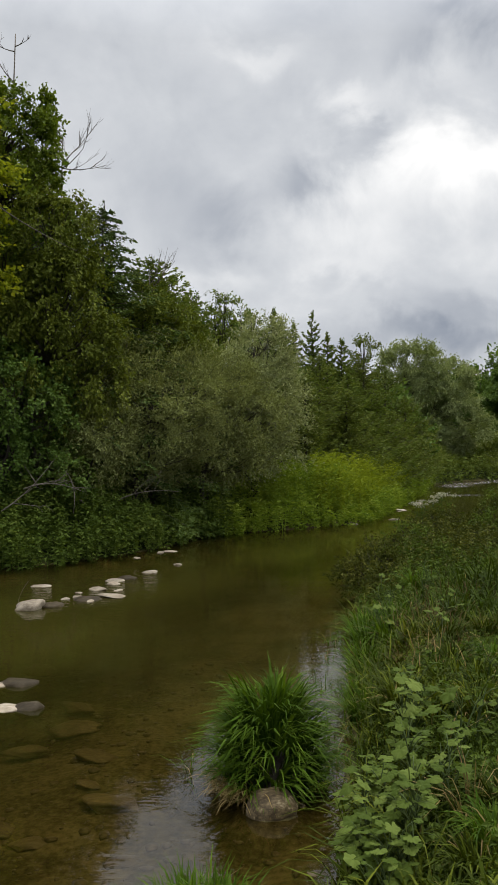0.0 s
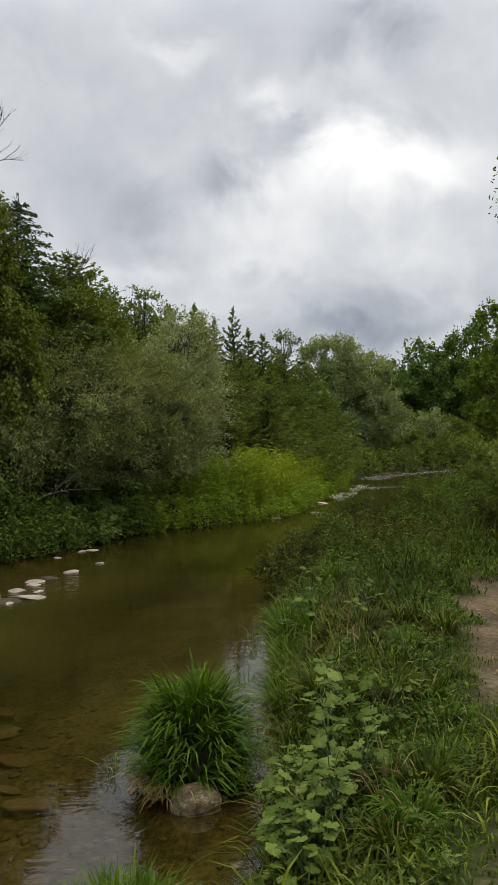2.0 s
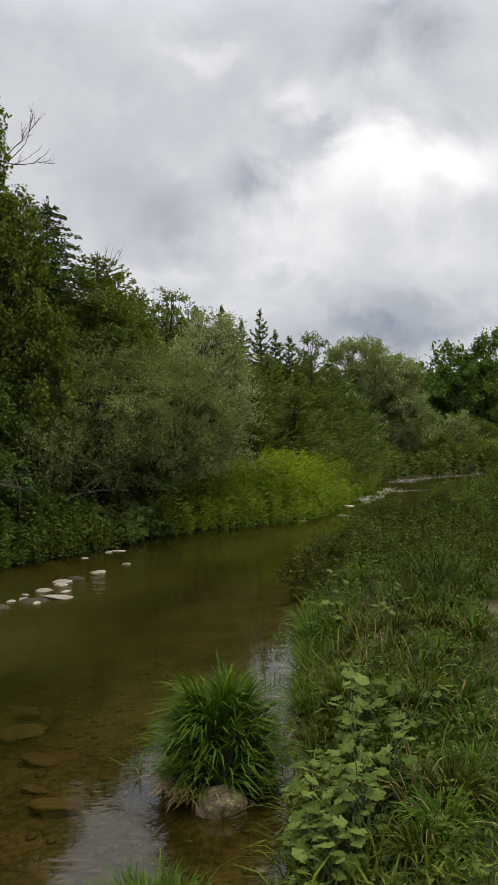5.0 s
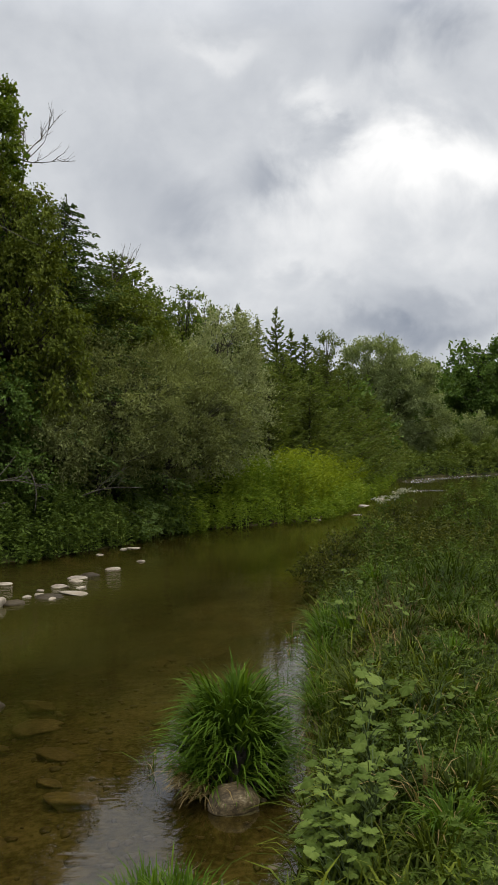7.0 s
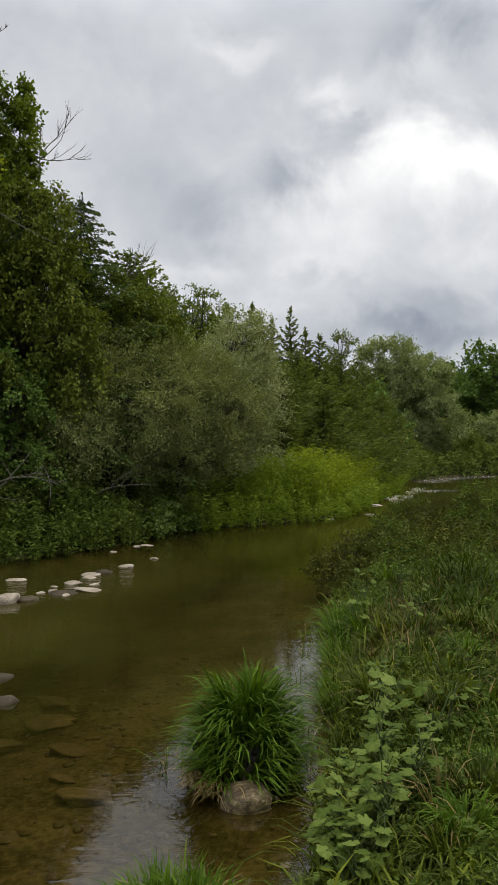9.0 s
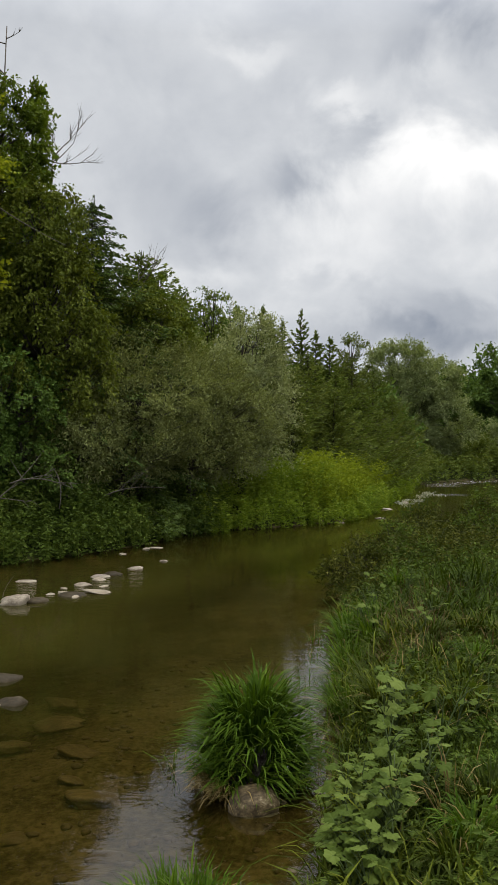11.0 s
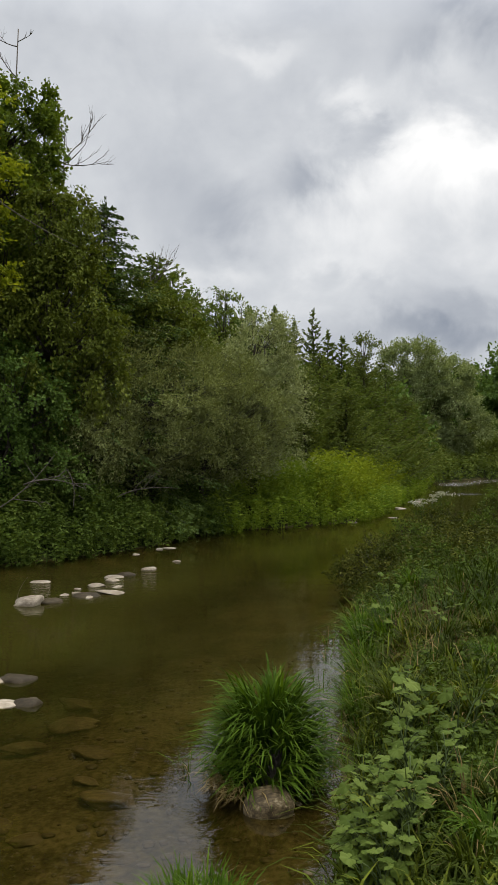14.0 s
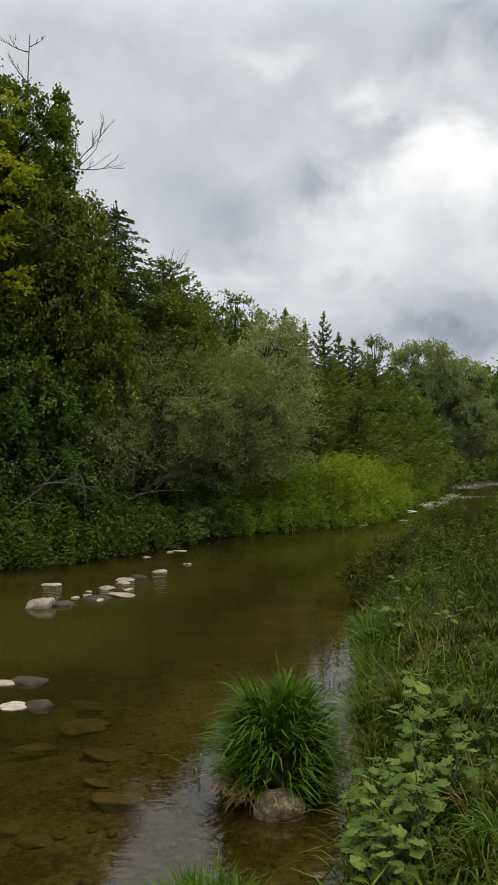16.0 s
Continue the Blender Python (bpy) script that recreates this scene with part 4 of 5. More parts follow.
# ---- weeds and grass ----
def weeds(name, xs, ys, far, near, deep, plants, tall, leaf, mat, label, seed, per=45, aspect=0.45, upright=0.0, wide=0.28, stem=True, trail=True):
    """A thicket of leafy stems on a strip along the water. near, deep: distances from the water's edge."""
    rng = np.random.default_rng(seed)
    xy = np.stack([rng.uniform(*xs, plants * 12), rng.uniform(*ys, plants * 12)], 1)
    z, sd, side = lie(xy)
    ok = (side == far) & (sd > near) & (sd < deep)
    if trail:
        ok &= line_distance(TRAIL, xy) > 0.6
    xy, z = xy[ok][:plants], np.maximum(z[ok][:plants], -0.06)
    n = len(xy)
    h = rng.uniform(*tall, n) * (1 + 0.3 * wobble(xy, 1.3, seed))
    pick = np.repeat(np.arange(n), per)
    u = rng.uniform(0.02, 1, len(pick)) ** 0.8
    ang = rng.uniform(0, 6.3, len(pick))
    r = wide * h[pick] * (0.35 + 0.65 * np.sin(np.pi * u ** 0.8)) * rng.uniform(0.2, 1, len(pick))
    lean = rng.normal(size=(n, 2)) * 0.12
    c = np.stack([xy[pick, 0] + np.cos(ang) * r + lean[pick, 0] * h[pick] * u, xy[pick, 1] + np.sin(ang) * r + lean[pick, 1] * h[pick] * u, z[pick] + h[pick] * u], 1)
    axis = unit(np.stack([np.cos(ang), np.sin(ang), np.full(len(ang), -0.1 + upright)], 1))
    geo = leaves(rng, c, leaf, aspect, 0.9, axis, 0.65)
    if stem:
        roots = np.c_[xy, z - 0.02]
        geo = merge([geo, blades(rng, roots, h * 0.95, 0.012, (0.02, 0.15))])
    return tagged(piece(name, geo, mat), label, "weeds", kind="stuff")


weeds("undergrowth", (-9, -0.2), (9, 19), True, -0.25, 0.9, 900, (0.3, 0.85), 0.075, WEED, "dark leafy weeds crowding the far waterline", 201, 46, 0.5)
weeds("undergrowth", (-9, -2.5), (9, 21), True, 0.7, 2.4, 800, (0.6, 1.05), 0.085, WEED, "dark leafy weeds below the shrubs", 202, 32, 0.5)
weeds("goldenrod", (1.7, 7.4), (18, 33), True, 0.15, 3.4, 1900, (0.5, 1.12), 0.12, GOLD, "bright yellow-green goldenrod thicket on the far bank", 203, 36, 0.26, 0.55, 0.17)
weeds("bank_grass", (-0.9, 3.0), (16, 23), True, 0.5, 3.0, 800, (0.5, 1.1), 0.11, GOLD_GREEN, "green weeds before the silvery shrub", 210, 36, 0.26, 0.4, 0.2)
weeds("bank_grass", (-0.8, 9), (16, 40), True, -0.3, 0.6, 1200, (0.2, 0.75), 0.12, GOLD_GREEN, "green weeds and grass overhanging the far waterline", 204, 32, 0.2, 0.3, 0.24)
weeds("undergrowth", (3.5, 30), (26, 58), True, -0.35, 6, 1700, (0.7, 1.3), 0.22, BUSH, "mixed green weeds round the bend", 205, 14)
weeds("undergrowth", (3, 40), (13.5, 46), False, 0.3, 5, 1500, (0.35, 0.65), 0.15, WEED, "rough green weeds on the near bank", 206, 14)
weeds("undergrowth", (1.0, 5), (8.6, 14), False, 0.02, 2.2, 260, (0.2, 0.5), 0.055, BRAMBLE, "low tangled weeds on the near bank", 207, 40)
weeds("tall_weeds", (3.8, 7), (9.0, 15.5), False, 0.05, 2.6, 150, (0.45, 0.95), 0.08, WEED, "tall leafy stalks rising from the brambles", 211, 30, 0.3, 0.2, 0.14)


def coltsfoot():
    rng = np.random.default_rng(31)
    n = 1500
    xy = np.stack([rng.uniform(-1.35, -0.05, n), rng.uniform(14.2, 17.0, n)], 1)
    z, sd, side = lie(xy)
    ok = side & (sd > -0.2) & (sd < 0.35)
    c = np.c_[xy, np.maximum(z, 0) + 0.04 + 0.55 * rng.uniform(0, 1, n) ** 0.7 * ease((sd + 0.45) / 0.5)][ok]
    geo = merge([leaves(rng, c, 0.15, 0.85, 1.2, face=np.array([0, -0.7, 0.4])), blades(rng, c - [0, 0, 0.14], 0.14, 0.01, (0.0, 0.3))])
    tagged(piece("coltsfoot", geo, COLTSFOOT), "patch of broad round green leaves at the waterline", "weeds", kind="stuff")


coltsfoot()


def turf(name, xs, ys, count, tall, width, seed, label, mat, near=0.05, deep=60, bend=(0.3, 1.25), thin=0.0, hump=0.6, off_trail=0.3):
    """Grass on the near bank. thin: how patchy it grows; hump: how much its height swells and sinks; off_trail: metres kept from the path's middle."""
    rng = np.random.default_rng(seed)
    xy = np.stack([rng.uniform(*xs, count * 3), rng.uniform(*ys, count * 3)], 1)
    z, sd, side = lie(xy)
    dt = line_distance(TRAIL, xy) + 0.1 * wobble(xy, 4, 11) + 0.06 * wobble(xy, 11, 12)
    ok = ~side & (sd > near) & (sd < deep) & (rng.uniform(size=len(xy)) < np.maximum(ease((dt - off_trail) / 0.3), 1 - overgrown(xy)))
    if thin:
        ok &= wobble(xy, 3.0, seed) > rng.uniform(-1.2, 0.4, len(xy))
    xy, z, dt = xy[ok][:count], z[ok][:count], dt[ok][:count]
    n = len(xy)
    h = rng.uniform(*tall, n) * np.clip(1 + hump * wobble(xy, 3.1, seed + 1), 0.25, 2.2) * (0.35 + 0.65 * np.maximum(ease((dt - 0.3) / 0.6), 1 - overgrown(xy)))
    geo = blades(rng, np.c_[xy, z - 0.01], h, rng.uniform(0.7, 1.3, n) * width, bend)
    return tagged(piece(name, geo, mat), label, "grass", kind="stuff")


turf("short_grass", (0.2, 3.8), (1.9, 7.0), 29000, (0.06, 0.14), 0.0078, 301, "short green grass on the near bank", LAWN, hump=0.4)
turf("grass", (-1.6, 2.6), (1.9, 6.4), 9500, (0.12, 0.3), 0.0125, 307, "clumps of taller green grass on the near bank", GRASS, 0.05, 1.15, (0.4, 1.35), 0.7, 0.9)
turf("grass", (0.3, 5.5), (6.2, 11.5), 15000, (0.1, 0.3), 0.016, 302, "thick green grass on the near bank", LAWN, hump=0.8)
turf("grass", (1.0, 22), (11.0, 22), 11000, (0.2, 0.4), 0.02, 303, "rough grass along the near bank", GRASS)
turf("grass", (-5, 3.0), (-4, 2.0), 4000, (0.1, 0.25), 0.014, 304, "thick green grass on the near bank", GRASS)
turf("shore_grass", (-1.5, 2.2), (2.2, 12.0), 7000, (0.22, 0.42), 0.0085, 305, "long grass hanging over the near waterline", GRASS, -0.04, 0.3, (0.6, 1.35), 0.7)
weeds("low_weeds", (0.3, 3.4), (2.6, 7.0), False, 0.05, 3.0, 750, (0.05, 0.16), 0.035, WEED, "small leafy weeds among the grass", 208, 14, 0.55, 0.0, 0.5, False)
weeds("low_weeds", (0.7, 5.5), (6.5, 12.0), False, 0.05, 4.0, 900, (0.1, 0.3), 0.045, WEED, "small leafy weeds among the grass", 209, 18, 0.5, 0.0, 0.45, False)
turf("dry_grass", (-1.0, 3.2), (2.2, 10.0), 420, (0.12, 0.3), 0.005, 306, "dry straw scattered through the grass", STRAW, -0.06, 2.5, (0.3, 1.2))
turf("seed_grass", (1.6, 3.6), (4.2, 8.6), 1000, (0.1, 0.24), 0.008, 308, "brown seeding grass along the path's edge", BROWN_GRASS, 0.3, 9, (0.2, 1.0), 0.9, 0.6, 0.4)
turf("seed_grass", (1.0, 1.7), (5.7, 6.9), 420, (0.12, 0.26), 0.007, 309, "patch of reddish dry grass on the bank", BROWN_GRASS, 0.15, 1.0, (0.3, 1.2), 0.9)


def path_litter():
    rng = np.random.default_rng(17)
    n = 900
    xy = np.stack([rng.uniform(0.8, 4.2, n), rng.uniform(2.2, 9.0, n)], 1)
    z, sd, side = lie(xy)
    ok = (line_distance(TRAIL, xy) < 0.62) & (rng.uniform(size=n) < 0.25 + 0.75 * overgrown(xy))
    c = np.c_[xy, z - 0.018][ok]
    flat = unit(rng.normal(size=(len(c), 3)) * [1, 1, 0.06])
    tagged(piece("path_litter", leaves(rng, c, 0.11, 0.09, 4.0, flat, 1.0, 0.6, 0.03), STRAW), "dry stalks and litter lying on the dirt path", "litter", kind="stuff")


path_litter()


def grass_tuft(x, y, tall, count, seed, mat, label, width=0.009, spread=0.1, bend=(0.35, 1.15), name="grass_tuft"):
    rng = np.random.default_rng(seed)
    z = height(x, y)
    ob = thing(name, x, y, z - 0.01, label, "grass tuft", "grass tufts")
    a = rng.uniform(0, 6.3, count)
    r = spread * rng.uniform(0, 1, count) ** 0.6
    root = np.stack([np.cos(a) * r, np.sin(a) * r, np.zeros(count)], 1)
    piece("foliage", blades(rng, root, tall * rng.uniform(0.55, 1.1, count), width * rng.uniform(0.7, 1.2, count), bend, a, 1.6), mat, ob)
    dry = max(count // 12, 4)
    piece("dry_foliage", blades(rng, root[:dry], tall * rng.uniform(0.5, 1.0, dry), width * 0.8, (0.6, 1.3), a[:dry], 1.8), STRAW, ob, "dry straw-coloured blades")
    return ob


for i, (gx, gy, gh) in enumerate([(0.98, 3.15, 0.24), (1.12, 3.4, 0.27), (0.86, 3.0, 0.22), (1.28, 3.6, 0.22), (0.95, 4.9, 0.36), (1.3, 4.5, 0.3), (0.78, 5.3, 0.4), (1.4, 5.4, 0.3), (1.5, 6.1, 0.36),
                                  (1.3, 7.3, 0.4), (1.75, 7.0, 0.36), (1.9, 6.3, 0.32), (1.75, 8.4, 0.4), (2.5, 9.4, 0.4), (1.45, 9.3, 0.4)]):
    grass_tuft(gx, gy, gh, 150, 400 + i, GRASS if i % 3 else SEDGE, "arching tuft of green grass on the near bank", 0.011)
# broad upright blades crowding the water's edge
for i, (gx, gy, gh) in enumerate([(0.9, 6.1, 0.42), (0.98, 6.5, 0.48), (1.05, 6.9, 0.5), (1.1, 7.3, 0.46), (1.22, 6.7, 0.44), (1.15, 7.8, 0.42), (0.86, 5.7, 0.36), (1.35, 7.1, 0.4)]):
    grass_tuft(gx, gy, gh, 120, 560 + i, SEDGE, "upright tuft of broad green blades at the water's edge", 0.015, 0.12, (0.25, 1.3))
tuft_rng = np.random.default_rng(5)
for i in range(40):
    gy = tuft_rng.uniform(2.9, 11.0)
    gx = 0.6 + 0.11 * gy + tuft_rng.uniform(0.0, 0.5 + 0.12 * gy)
    if line_distance(TRAIL, np.array([[gx, gy]]))[0] > 0.6:
        grass_tuft(gx, gy, tuft_rng.uniform(0.14, 0.24) + 0.016 * gy, 80, 450 + i, LAWN if i % 4 else SEDGE, "arching tuft of green grass on the near bank", 0.009 + 0.0007 * gy)
for i, (gx, gy, gh) in enumerate([(-0.3, 3.06, 0.34), (-0.2, 3.12, 0.37), (-0.1, 3.05, 0.34), (-0.36, 2.98, 0.3)]):
    grass_tuft(gx, gy, gh, 170, 430 + i, SEDGE, "low tuft of grass at the water's edge", 0.01, 0.11, (0.2, 0.95))


for i, (gx, gy, gh) in enumerate([(0.7, 6.9, 0.3), (0.8, 7.6, 0.34), (0.6, 6.2, 0.26), (-0.3, 4.5, 0.3), (-0.34, 4.7, 0.3), (0.52, 4.75, 0.3), (0.56, 5.2, 0.26)]):
    grass_tuft(gx, gy, gh, 9, 520 + i, SEDGE, "thin reeds standing in the shallows", 0.007, 0.09, (0.1, 1.2), "reed_tuft")
grass_tuft(0.97, 3.45, 0.34, 6, 540, STRAW, "dry orange-brown stalk in the grass", 0.008, 0.03, (0.05, 0.5), "dry_stalk")
grass_tuft(0.93, 3.4, 0.42, 4, 541, STRAW, "long pale bent straw in the grass", 0.007, 0.03, (0.9, 1.4), "dry_stalk")


def sedge_tussock(x, y):
    rng = np.random.default_rng(77)
    ob = thing("sedge_tussock", x, y, -0.12, "large rounded tussock of green sedge standing in shallow water", "sedge")
    # a dome of small tufts: upright on its crown, arching over at its sides
    tufts = []
    for k in range(64):
        a, far = k * 2.4, math.sqrt((k + 0.5) / 64)
        r = 0.25 * far + rng.normal() * 0.012
        if math.hypot(math.cos(a) * r + 0.01, math.sin(a) * r + 0.36) < 0.07:
            continue
        n = int(rng.uniform(24, 40))
        base = np.array([math.cos(a) * r, math.sin(a) * r, 0.12 + 0.34 * (1 - far ** 2.2)])
        root = base + rng.normal(size=(n, 3)) * [0.022, 0.022, 0.02]
        tall = (0.45 - 0.2 * far) * rng.uniform(0.75, 1.3) * rng.uniform(0.65, 1.1, n)
        low = 0.2 + 0.5 * far
        tufts.append(blades(rng, root, tall, rng.uniform(0.009, 0.018, n), (low, low + 0.75), a + rng.normal() * 0.5 + rng.normal(size=n) * 0.35, 0.9))
    piece("foliage", merge(tufts), SEDGE, ob)
    for name, m, mid, mat, label in (("skirt", 200, 0.6, SEDGE, ""), ("dry_foliage", 210, 3.85, STRAW, "dry straw-coloured blades at the foot")):
        a = rng.normal(size=m) * (0.45 if label else 0.9) + mid
        r = rng.uniform(0.25, 0.32, m)
        root = np.stack([np.cos(a) * r, np.sin(a) * r, rng.uniform(0.1, 0.17, m)], 1)
        tagged(piece(name, blades(rng, root, rng.uniform(0.08, 0.2, m), 0.008, (0.4, 1.6), a, 2.2), mat, ob, label), kind="stuff")
    piece("root_mound", blob(0.2, 0.19, 0.17, 5, 0.12, 3), BARK, ob, "dark root mound", True, pose(0, 0, 0.13))


def blob(w, d, h, seed, rough=0.1, level=3, flat=0.0, facets=0):
    """A rounded, uneven lump with half-widths w, d and half-height h; facets: worn flat faces."""
    frng = np.random.default_rng(seed)
    planes = [(Vector(unit(frng.normal(size=3) + [0, 0, 0.3])), frng.uniform(0.62, 0.85)) for _ in range(facets)]
    bm = bmesh.new()
    bmesh.ops.create_icosphere(bm, subdivisions=level, radius=1)
    off = Vector((seed * 3.7, seed * 1.3, seed * 7.1))
    for q in bm.verts:
        p = q.co.normalized()
        k = 1 + rough * 2 * noise.noise(p * 1.1 + off) + rough * noise.noise(p * 2.6 + off) + rough * 0.3 * noise.noise(p * 7 + off)
        q.co = p * k
        if flat and q.co.z > 1 - flat:
            q.co.z = 1 - flat + (q.co.z - 1 + flat) * 0.25
        for n, far in planes:
            over = q.co.dot(n) - far
            if over > 0:
                q.co -= n * over * 0.85
    v = np.array([q.co[:] for q in bm.verts]) * [w, d, h]
    f = np.array([[q.index for q in face.verts] for face in bm.faces])
    bm.free()
    return v, f


sedge_tussock(0.115, 4.43)
boulder = piece("boulder", blob(0.138, 0.108, 0.09, 9, 0.08, 4), BROWN_STONE, None, "", True, pose(0.118, 4.09, 0.03, 4, -6, 10))
tagged(boulder, "rounded brown boulder half out of the water before the sedge", "boulder")

# pale stones that break the surface: place, width, height over the water
STONES = [(-2.57, 9.25, 0.36, 0.13), (-2.82, 10.7, 0.26, 0.029), (-1.68, 9.98, 0.4, 0.035), (-2.0, 10.45, 0.26, 0.058), (-1.88, 11.1, 0.25, 0.046), (-1.86, 10.85, 0.2, 0.058), (-1.48, 11.85, 0.27, 0.046),
          (-1.13, 12.6, 0.16, 0.046), (-1.9, 13.35, 0.12, 0.046), (-1.58, 14.0, 0.14, 0.046), (-1.42, 14.2, 0.26, 0.029), (-2.12, 9.9, 0.18, 0.052), (-1.95, 9.65, 0.14, 0.029), (-2.28, 9.8, 0.12, 0.03), (-2.2, 10.2, 0.1, 0.03), (-1.72, 10.35, 0.13, 0.035),
          (-1.77, 5.7, 0.22, 0.046), (-2.0, 6.26, 0.16, 0.04), (2.55, 19.0, 0.2, 0.052), (3.75, 20.2, 0.28, 0.05), (4.5, 23.0, 0.34, 0.055), (5.5, 25.6, 0.36, 0.065)]
for i, (sx, sy, sw, sh) in enumerate(STONES):
    sh *= 0.9 if sh > 0.1 else 0.62
    st = piece("river_stone", blob(sw * 0.56, sw * 0.42, sh * 0.95, 20 + i, 0.16, 3, 0.0, 5), PALE_STONE, None, "", True, pose(sx, sy, sh * -0.05, 5 - 3 * (i % 4), 7 * (i % 3) - 7, 17 * i % 40 - 20))
    tagged(st, "flat pale stone breaking the surface" if sh < 0.1 else "rounded pale stone standing out of the water", "stone", "stones in the stream")
# dark wet stones just over the surface
for i, (sx, sy, sw) in enumerate([(-1.84, 6.32, 0.34), (-1.6, 5.72, 0.22), (-2.35, 9.35, 0.34), (-2.0, 9.75, 0.36), (-1.75, 11.3, 0.3)]):
    st = piece("wet_stone", blob(sw * 0.5, sw * 0.34, 0.06, 90 + i, 0.14, 3, 0.0, 4), DARK_STONE, None, "", True, pose(sx, sy, -0.012, 3, -2, 23 * i % 50 - 20))
    tagged(st, "dark wet stone just breaking the surface", "stone", "stones in the stream")
# drowned stones seen through the shallows
DROWNED = [(-1.35, 6.2, 0.35), (-1.25, 5.75, 0.4), (-1.0, 5.05, 0.35), (-0.75, 4.35, 0.36), (-1.35, 4.15, 0.32), (-1.1, 3.95, 0.22), (-1.9, 7.2, 0.4), (-1.65, 4.7, 0.25),
           (-0.95, 4.6, 0.2), (-1.5, 5.3, 0.3), (-1.75, 7.7, 0.3), (-0.6, 3.75, 0.2)]
for i, (sx, sy, sw) in enumerate(DROWNED):
    st = piece("sunken_stone", blob(sw * 0.5, sw * 0.3, sw * 0.11, 60 + i, 0.3, 3, 0.1, 9), WET_STONE, None, "", True, pose(sx, sy, max(height(sx, sy) + sw * 0.04, -0.1 - sw * 0.14), 0, 0, 31 * i % 60 - 30))
    tagged(st, "silty brown stone lying under shallow water", "stone", "sunken stones")


def pebbles():
    rng = np.random.default_rng(9)
    base = blob(1, 1, 0.6, 3, 0.15, 1)
    n = 1600
    xy = np.stack([rng.uniform(-3.2, 0.7, n), rng.uniform(2.6, 8.0, n)], 1)
    z, sd, side = lie(xy)
    ok = sd < -0.05
    xy, z = xy[ok], z[ok]
    s = 0.007 + 0.03 * rng.uniform(0, 1, len(xy)) ** 3
    v = base[0][None] * s[:, None, None] * rng.uniform(0.6, 1.5, (len(xy), 1, 3)) * [1, 1, 0.45] + np.c_[xy, z + s * 0.2][:, None]
    f = (base[1][None] + (np.arange(len(xy)) * len(base[0]))[:, None, None]).reshape(-1, 3)
    tagged(piece("pebbles", (v.reshape(-1, 3), f), WET_STONE, None, "", True), "brown pebbles scattered over the stream bed", "pebbles", kind="stuff")


pebbles()


# ---- mallow plants ----
def mallow_leaf(seed):
    """A broad five-lobed leaf, cupped, with a sunken midrib; it points along +y from its stalk."""
    rng = np.random.default_rng(seed)
    k = 31
    t = np.linspace(-2.75, 2.75, k)
    tooth = 0.035 * (np.arange(k) % 2)
    lobes = (0.43 + 0.11 * np.abs(np.cos(2.5 * t)) ** 1.3 + tooth + 0.025 * rng.normal(size=k)) * (1 - 0.07 * np.abs(t))
    rim = np.stack([np.sin(t) * lobes, np.cos(t) * lobes * 1.12, -0.2 * lobes ** 2 + 0.03 * np.cos(5 * t) + 0.02 * rng.normal(size=k)], 1)
    midr = rim * 0.55
    midr[:, 2] = 0.02 * np.cos(5 * t) + 0.025
    v = np.concatenate([[[0, -0.06, 0]], midr, rim])
    f = []
    for i in range(k - 1):
        f += [(0, 1 + i + 1, 1 + i), (1 + i, 2 + i, 1 + k + i + 1), (1 + i, 1 + k + i + 1, 1 + k + i)]
    return mesh_of("leaf", v, np.array(f), MALLOW, True)


LEAVES = [mallow_leaf(s) for s in range(5)]


def mallow(x, y, tall, count, seed, size=0.12, label="leafy mallow plant with broad lobed pale green leaves"):
    rng = np.random.default_rng(seed)
    z = height(x, y) - 0.01
    ob = thing("mallow_plant", x, y, z, label, "plant", "mallow plants")
    stems, n_stem = [], 3
    ends = []
    for s in range(n_stem):
        lean = rng.normal(size=2) * 0.2 * tall
        t = np.linspace(0, 1, 7)[:, None]
        p = np.c_[lean[0] * t ** 1.3, lean[1] * t ** 1.3, t * tall * rng.uniform(0.7, 1.0)]
        stems.append(tube(p, 0.006 * (1 - 0.6 * t[:, 0]), 5))
        ends.append(p)
    for k in range(count):
        p = ends[k % n_stem]
        u = rng.uniform(0.15, 1.0)
        a = np.array([np.interp(u * 6, np.arange(7), p[:, j]) for j in range(3)])
        ang = rng.uniform(0, 6.3)
        reach = rng.uniform(0.05, 0.15) * (1.25 - 0.7 * u)
        b = a + [math.cos(ang) * reach, math.sin(ang) * reach, 0.06 + 0.05 * u]
        t = np.linspace(0, 1, 4)[:, None]
        stems.append(tube(a * (1 - t) + b * t + np.array([0, 0, 0.02]) * np.sin(np.pi * t), 0.0025, 4))
        sc = size * rng.uniform(0.3, 0.95)
        lf = new("leaf", LEAVES[k % 5])
        lf.parent = ob
        lf.matrix_basis = pose(*b, math.degrees(rng.normal() * 0.26) - 8, math.degrees(rng.normal() * 0.24), math.degrees(ang) - 90) @ Matrix.Scale(sc, 4)
    piece("stem", merge(stems), STEM, ob, smooth=True)


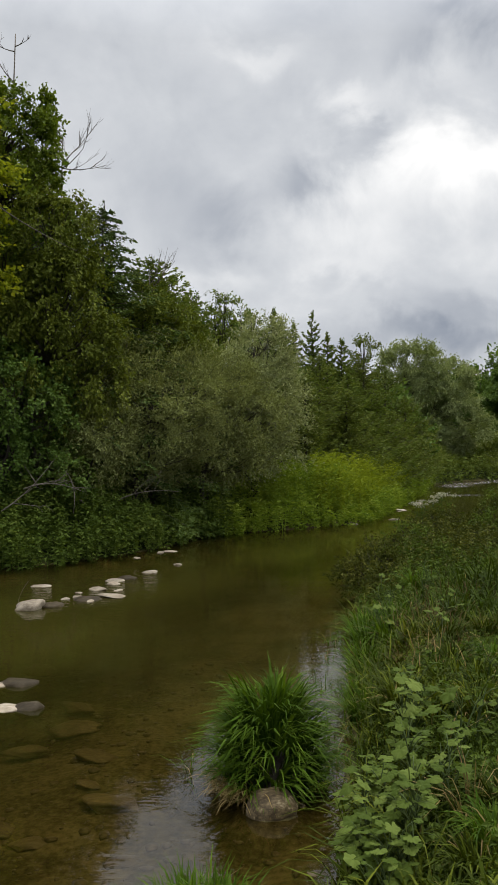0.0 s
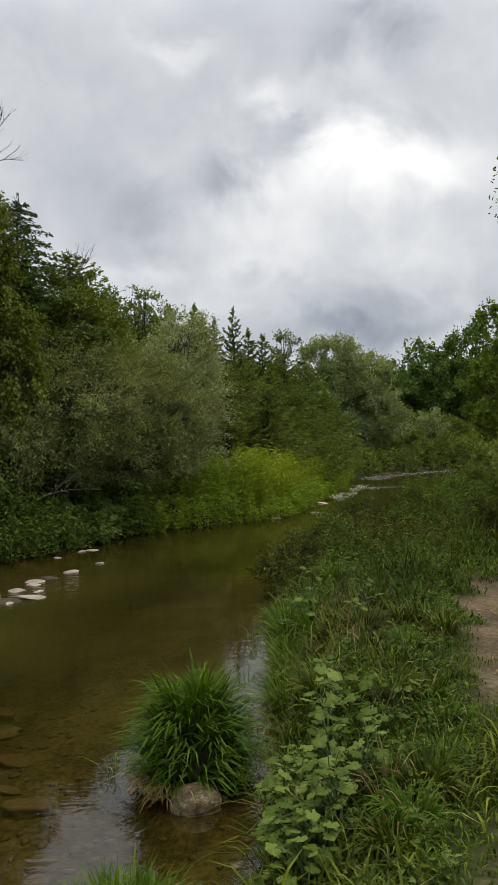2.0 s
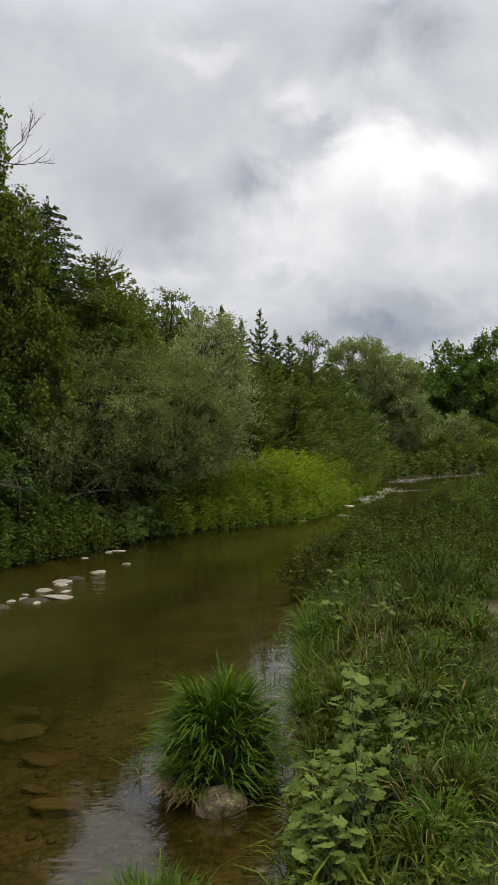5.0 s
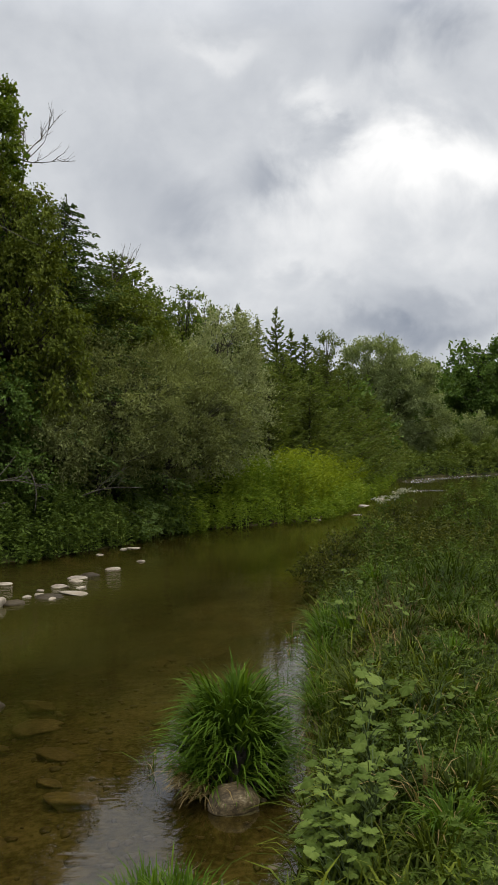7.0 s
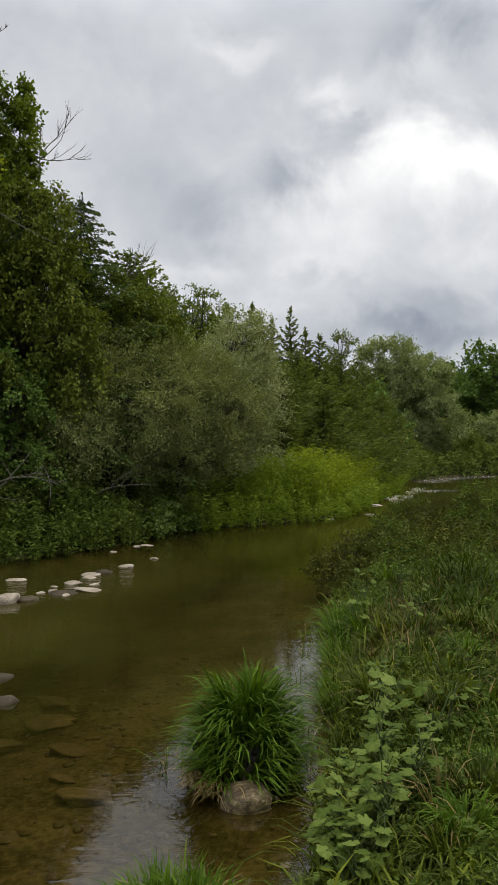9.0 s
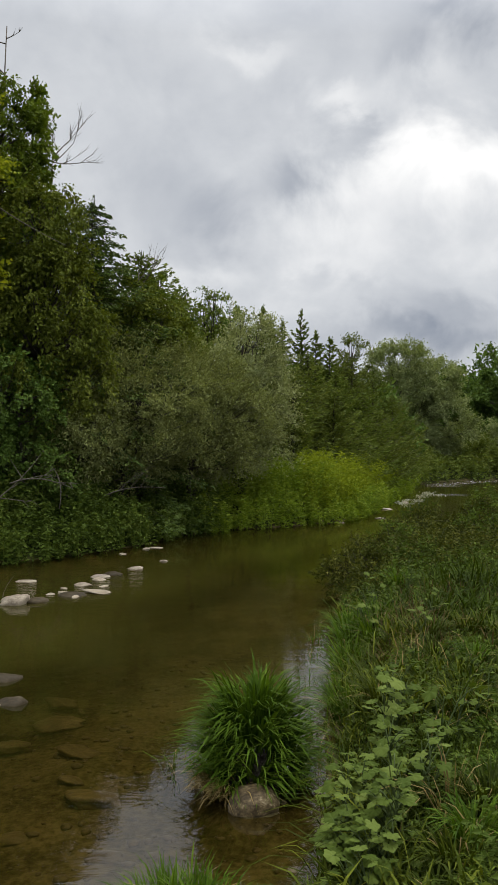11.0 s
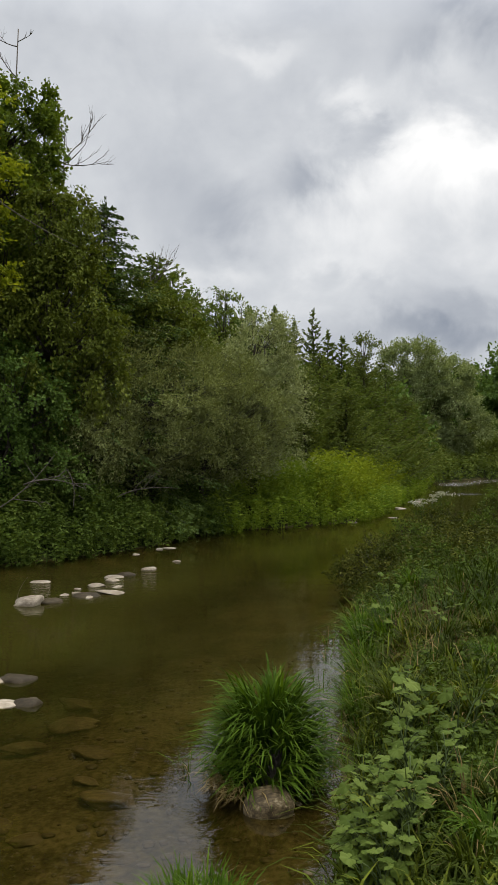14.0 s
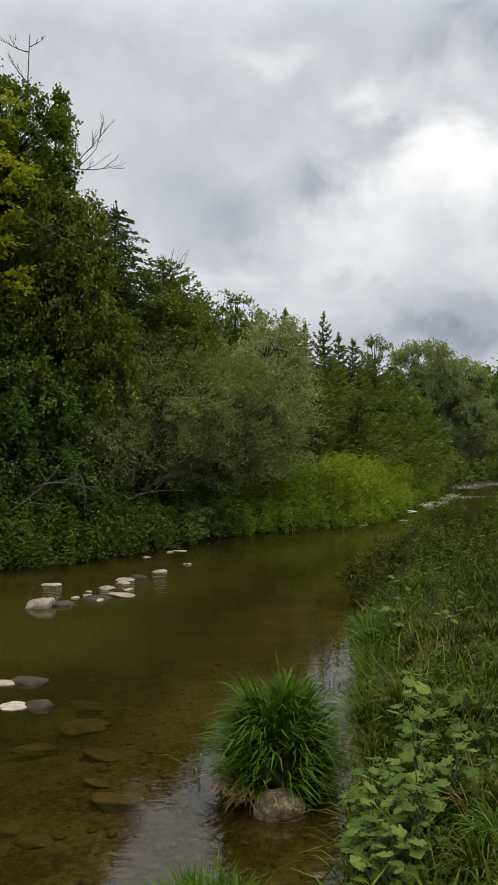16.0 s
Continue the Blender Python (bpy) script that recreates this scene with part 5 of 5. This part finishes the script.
for i, (mx, my, mt, mc, ms) in enumerate([(0.5, 3.02, 0.2, 36, 0.075), (0.6, 3.12, 0.24, 40, 0.08), (0.5, 3.3, 0.26, 42, 0.085), (0.66, 3.32, 0.3, 42, 0.085), (0.56, 3.5, 0.3, 42, 0.09), (0.7, 3.58, 0.34, 42, 0.09),
                                          (0.6, 3.75, 0.32, 30, 0.105), (0.8, 3.8, 0.34, 26, 0.1), (0.9, 3.6, 0.3, 16, 0.085), (0.84, 4.25, 0.4, 24, 0.105), (0.94, 4.5, 0.42, 22, 0.1), (1.08, 4.05, 0.36, 14, 0.1),
                                          (1.2, 4.2, 0.34, 8, 0.09), (1.12, 6.75, 0.36, 18, 0.085), (1.24, 7.0, 0.38, 18, 0.085), (1.34, 7.35, 0.36, 14, 0.085), (1.78, 8.1, 0.4, 12, 0.09), (1.72, 6.75, 0.32, 10, 0.085), (1.45, 5.9, 0.28, 7, 0.08)]):
    mallow(mx, my, mt, mc, 500 + i, ms)


# ---- white-flowered boneset over the brambles ----
def boneset(x, y, top, seed):
    rng = np.random.default_rng(seed)
    z = height(x, y) - 0.02
    ob = thing("boneset", x, y, z, "tall weed with flat heads of white blossom", "flower", "white-flowered weeds")
    h = top - z
    stems, green, white = [], [], []
    for s in range(5):
        e = np.array([rng.normal() * 0.07, rng.normal() * 0.07, h * rng.uniform(0.86, 1.0)])
        t = np.linspace(0, 1, 6)[:, None]
        p = e * t + np.array([0, 0, 0.05]) * np.sin(np.pi * t)
        stems.append(tube(p, 0.005 * (1 - 0.5 * t[:, 0]), 4))
        c = p[rng.integers(1, 5, 30)] + rng.normal(size=(30, 3)) * [0.06, 0.06, 0.05]
        green.append(leaves(rng, c, 0.09, 0.3, 1.0))
        c = e + rng.normal(size=(30, 3)) * [0.045, 0.045, 0.012]
        white.append(leaves(rng, c, 0.03, 0.9, 1.0))
    piece("stem", merge(stems), STEM, ob)
    piece("foliage", merge(green), WEED, ob)
    piece("blossom", merge(white), BLOSSOM, ob, "flat heads of white blossom")


for i, (bx, by, bt) in enumerate([(2.86, 13.05, 1.0), (3.03, 12.95, 1.08), (3.2, 13.0, 1.11)]):
    boneset(bx, by, bt, 1 + i)
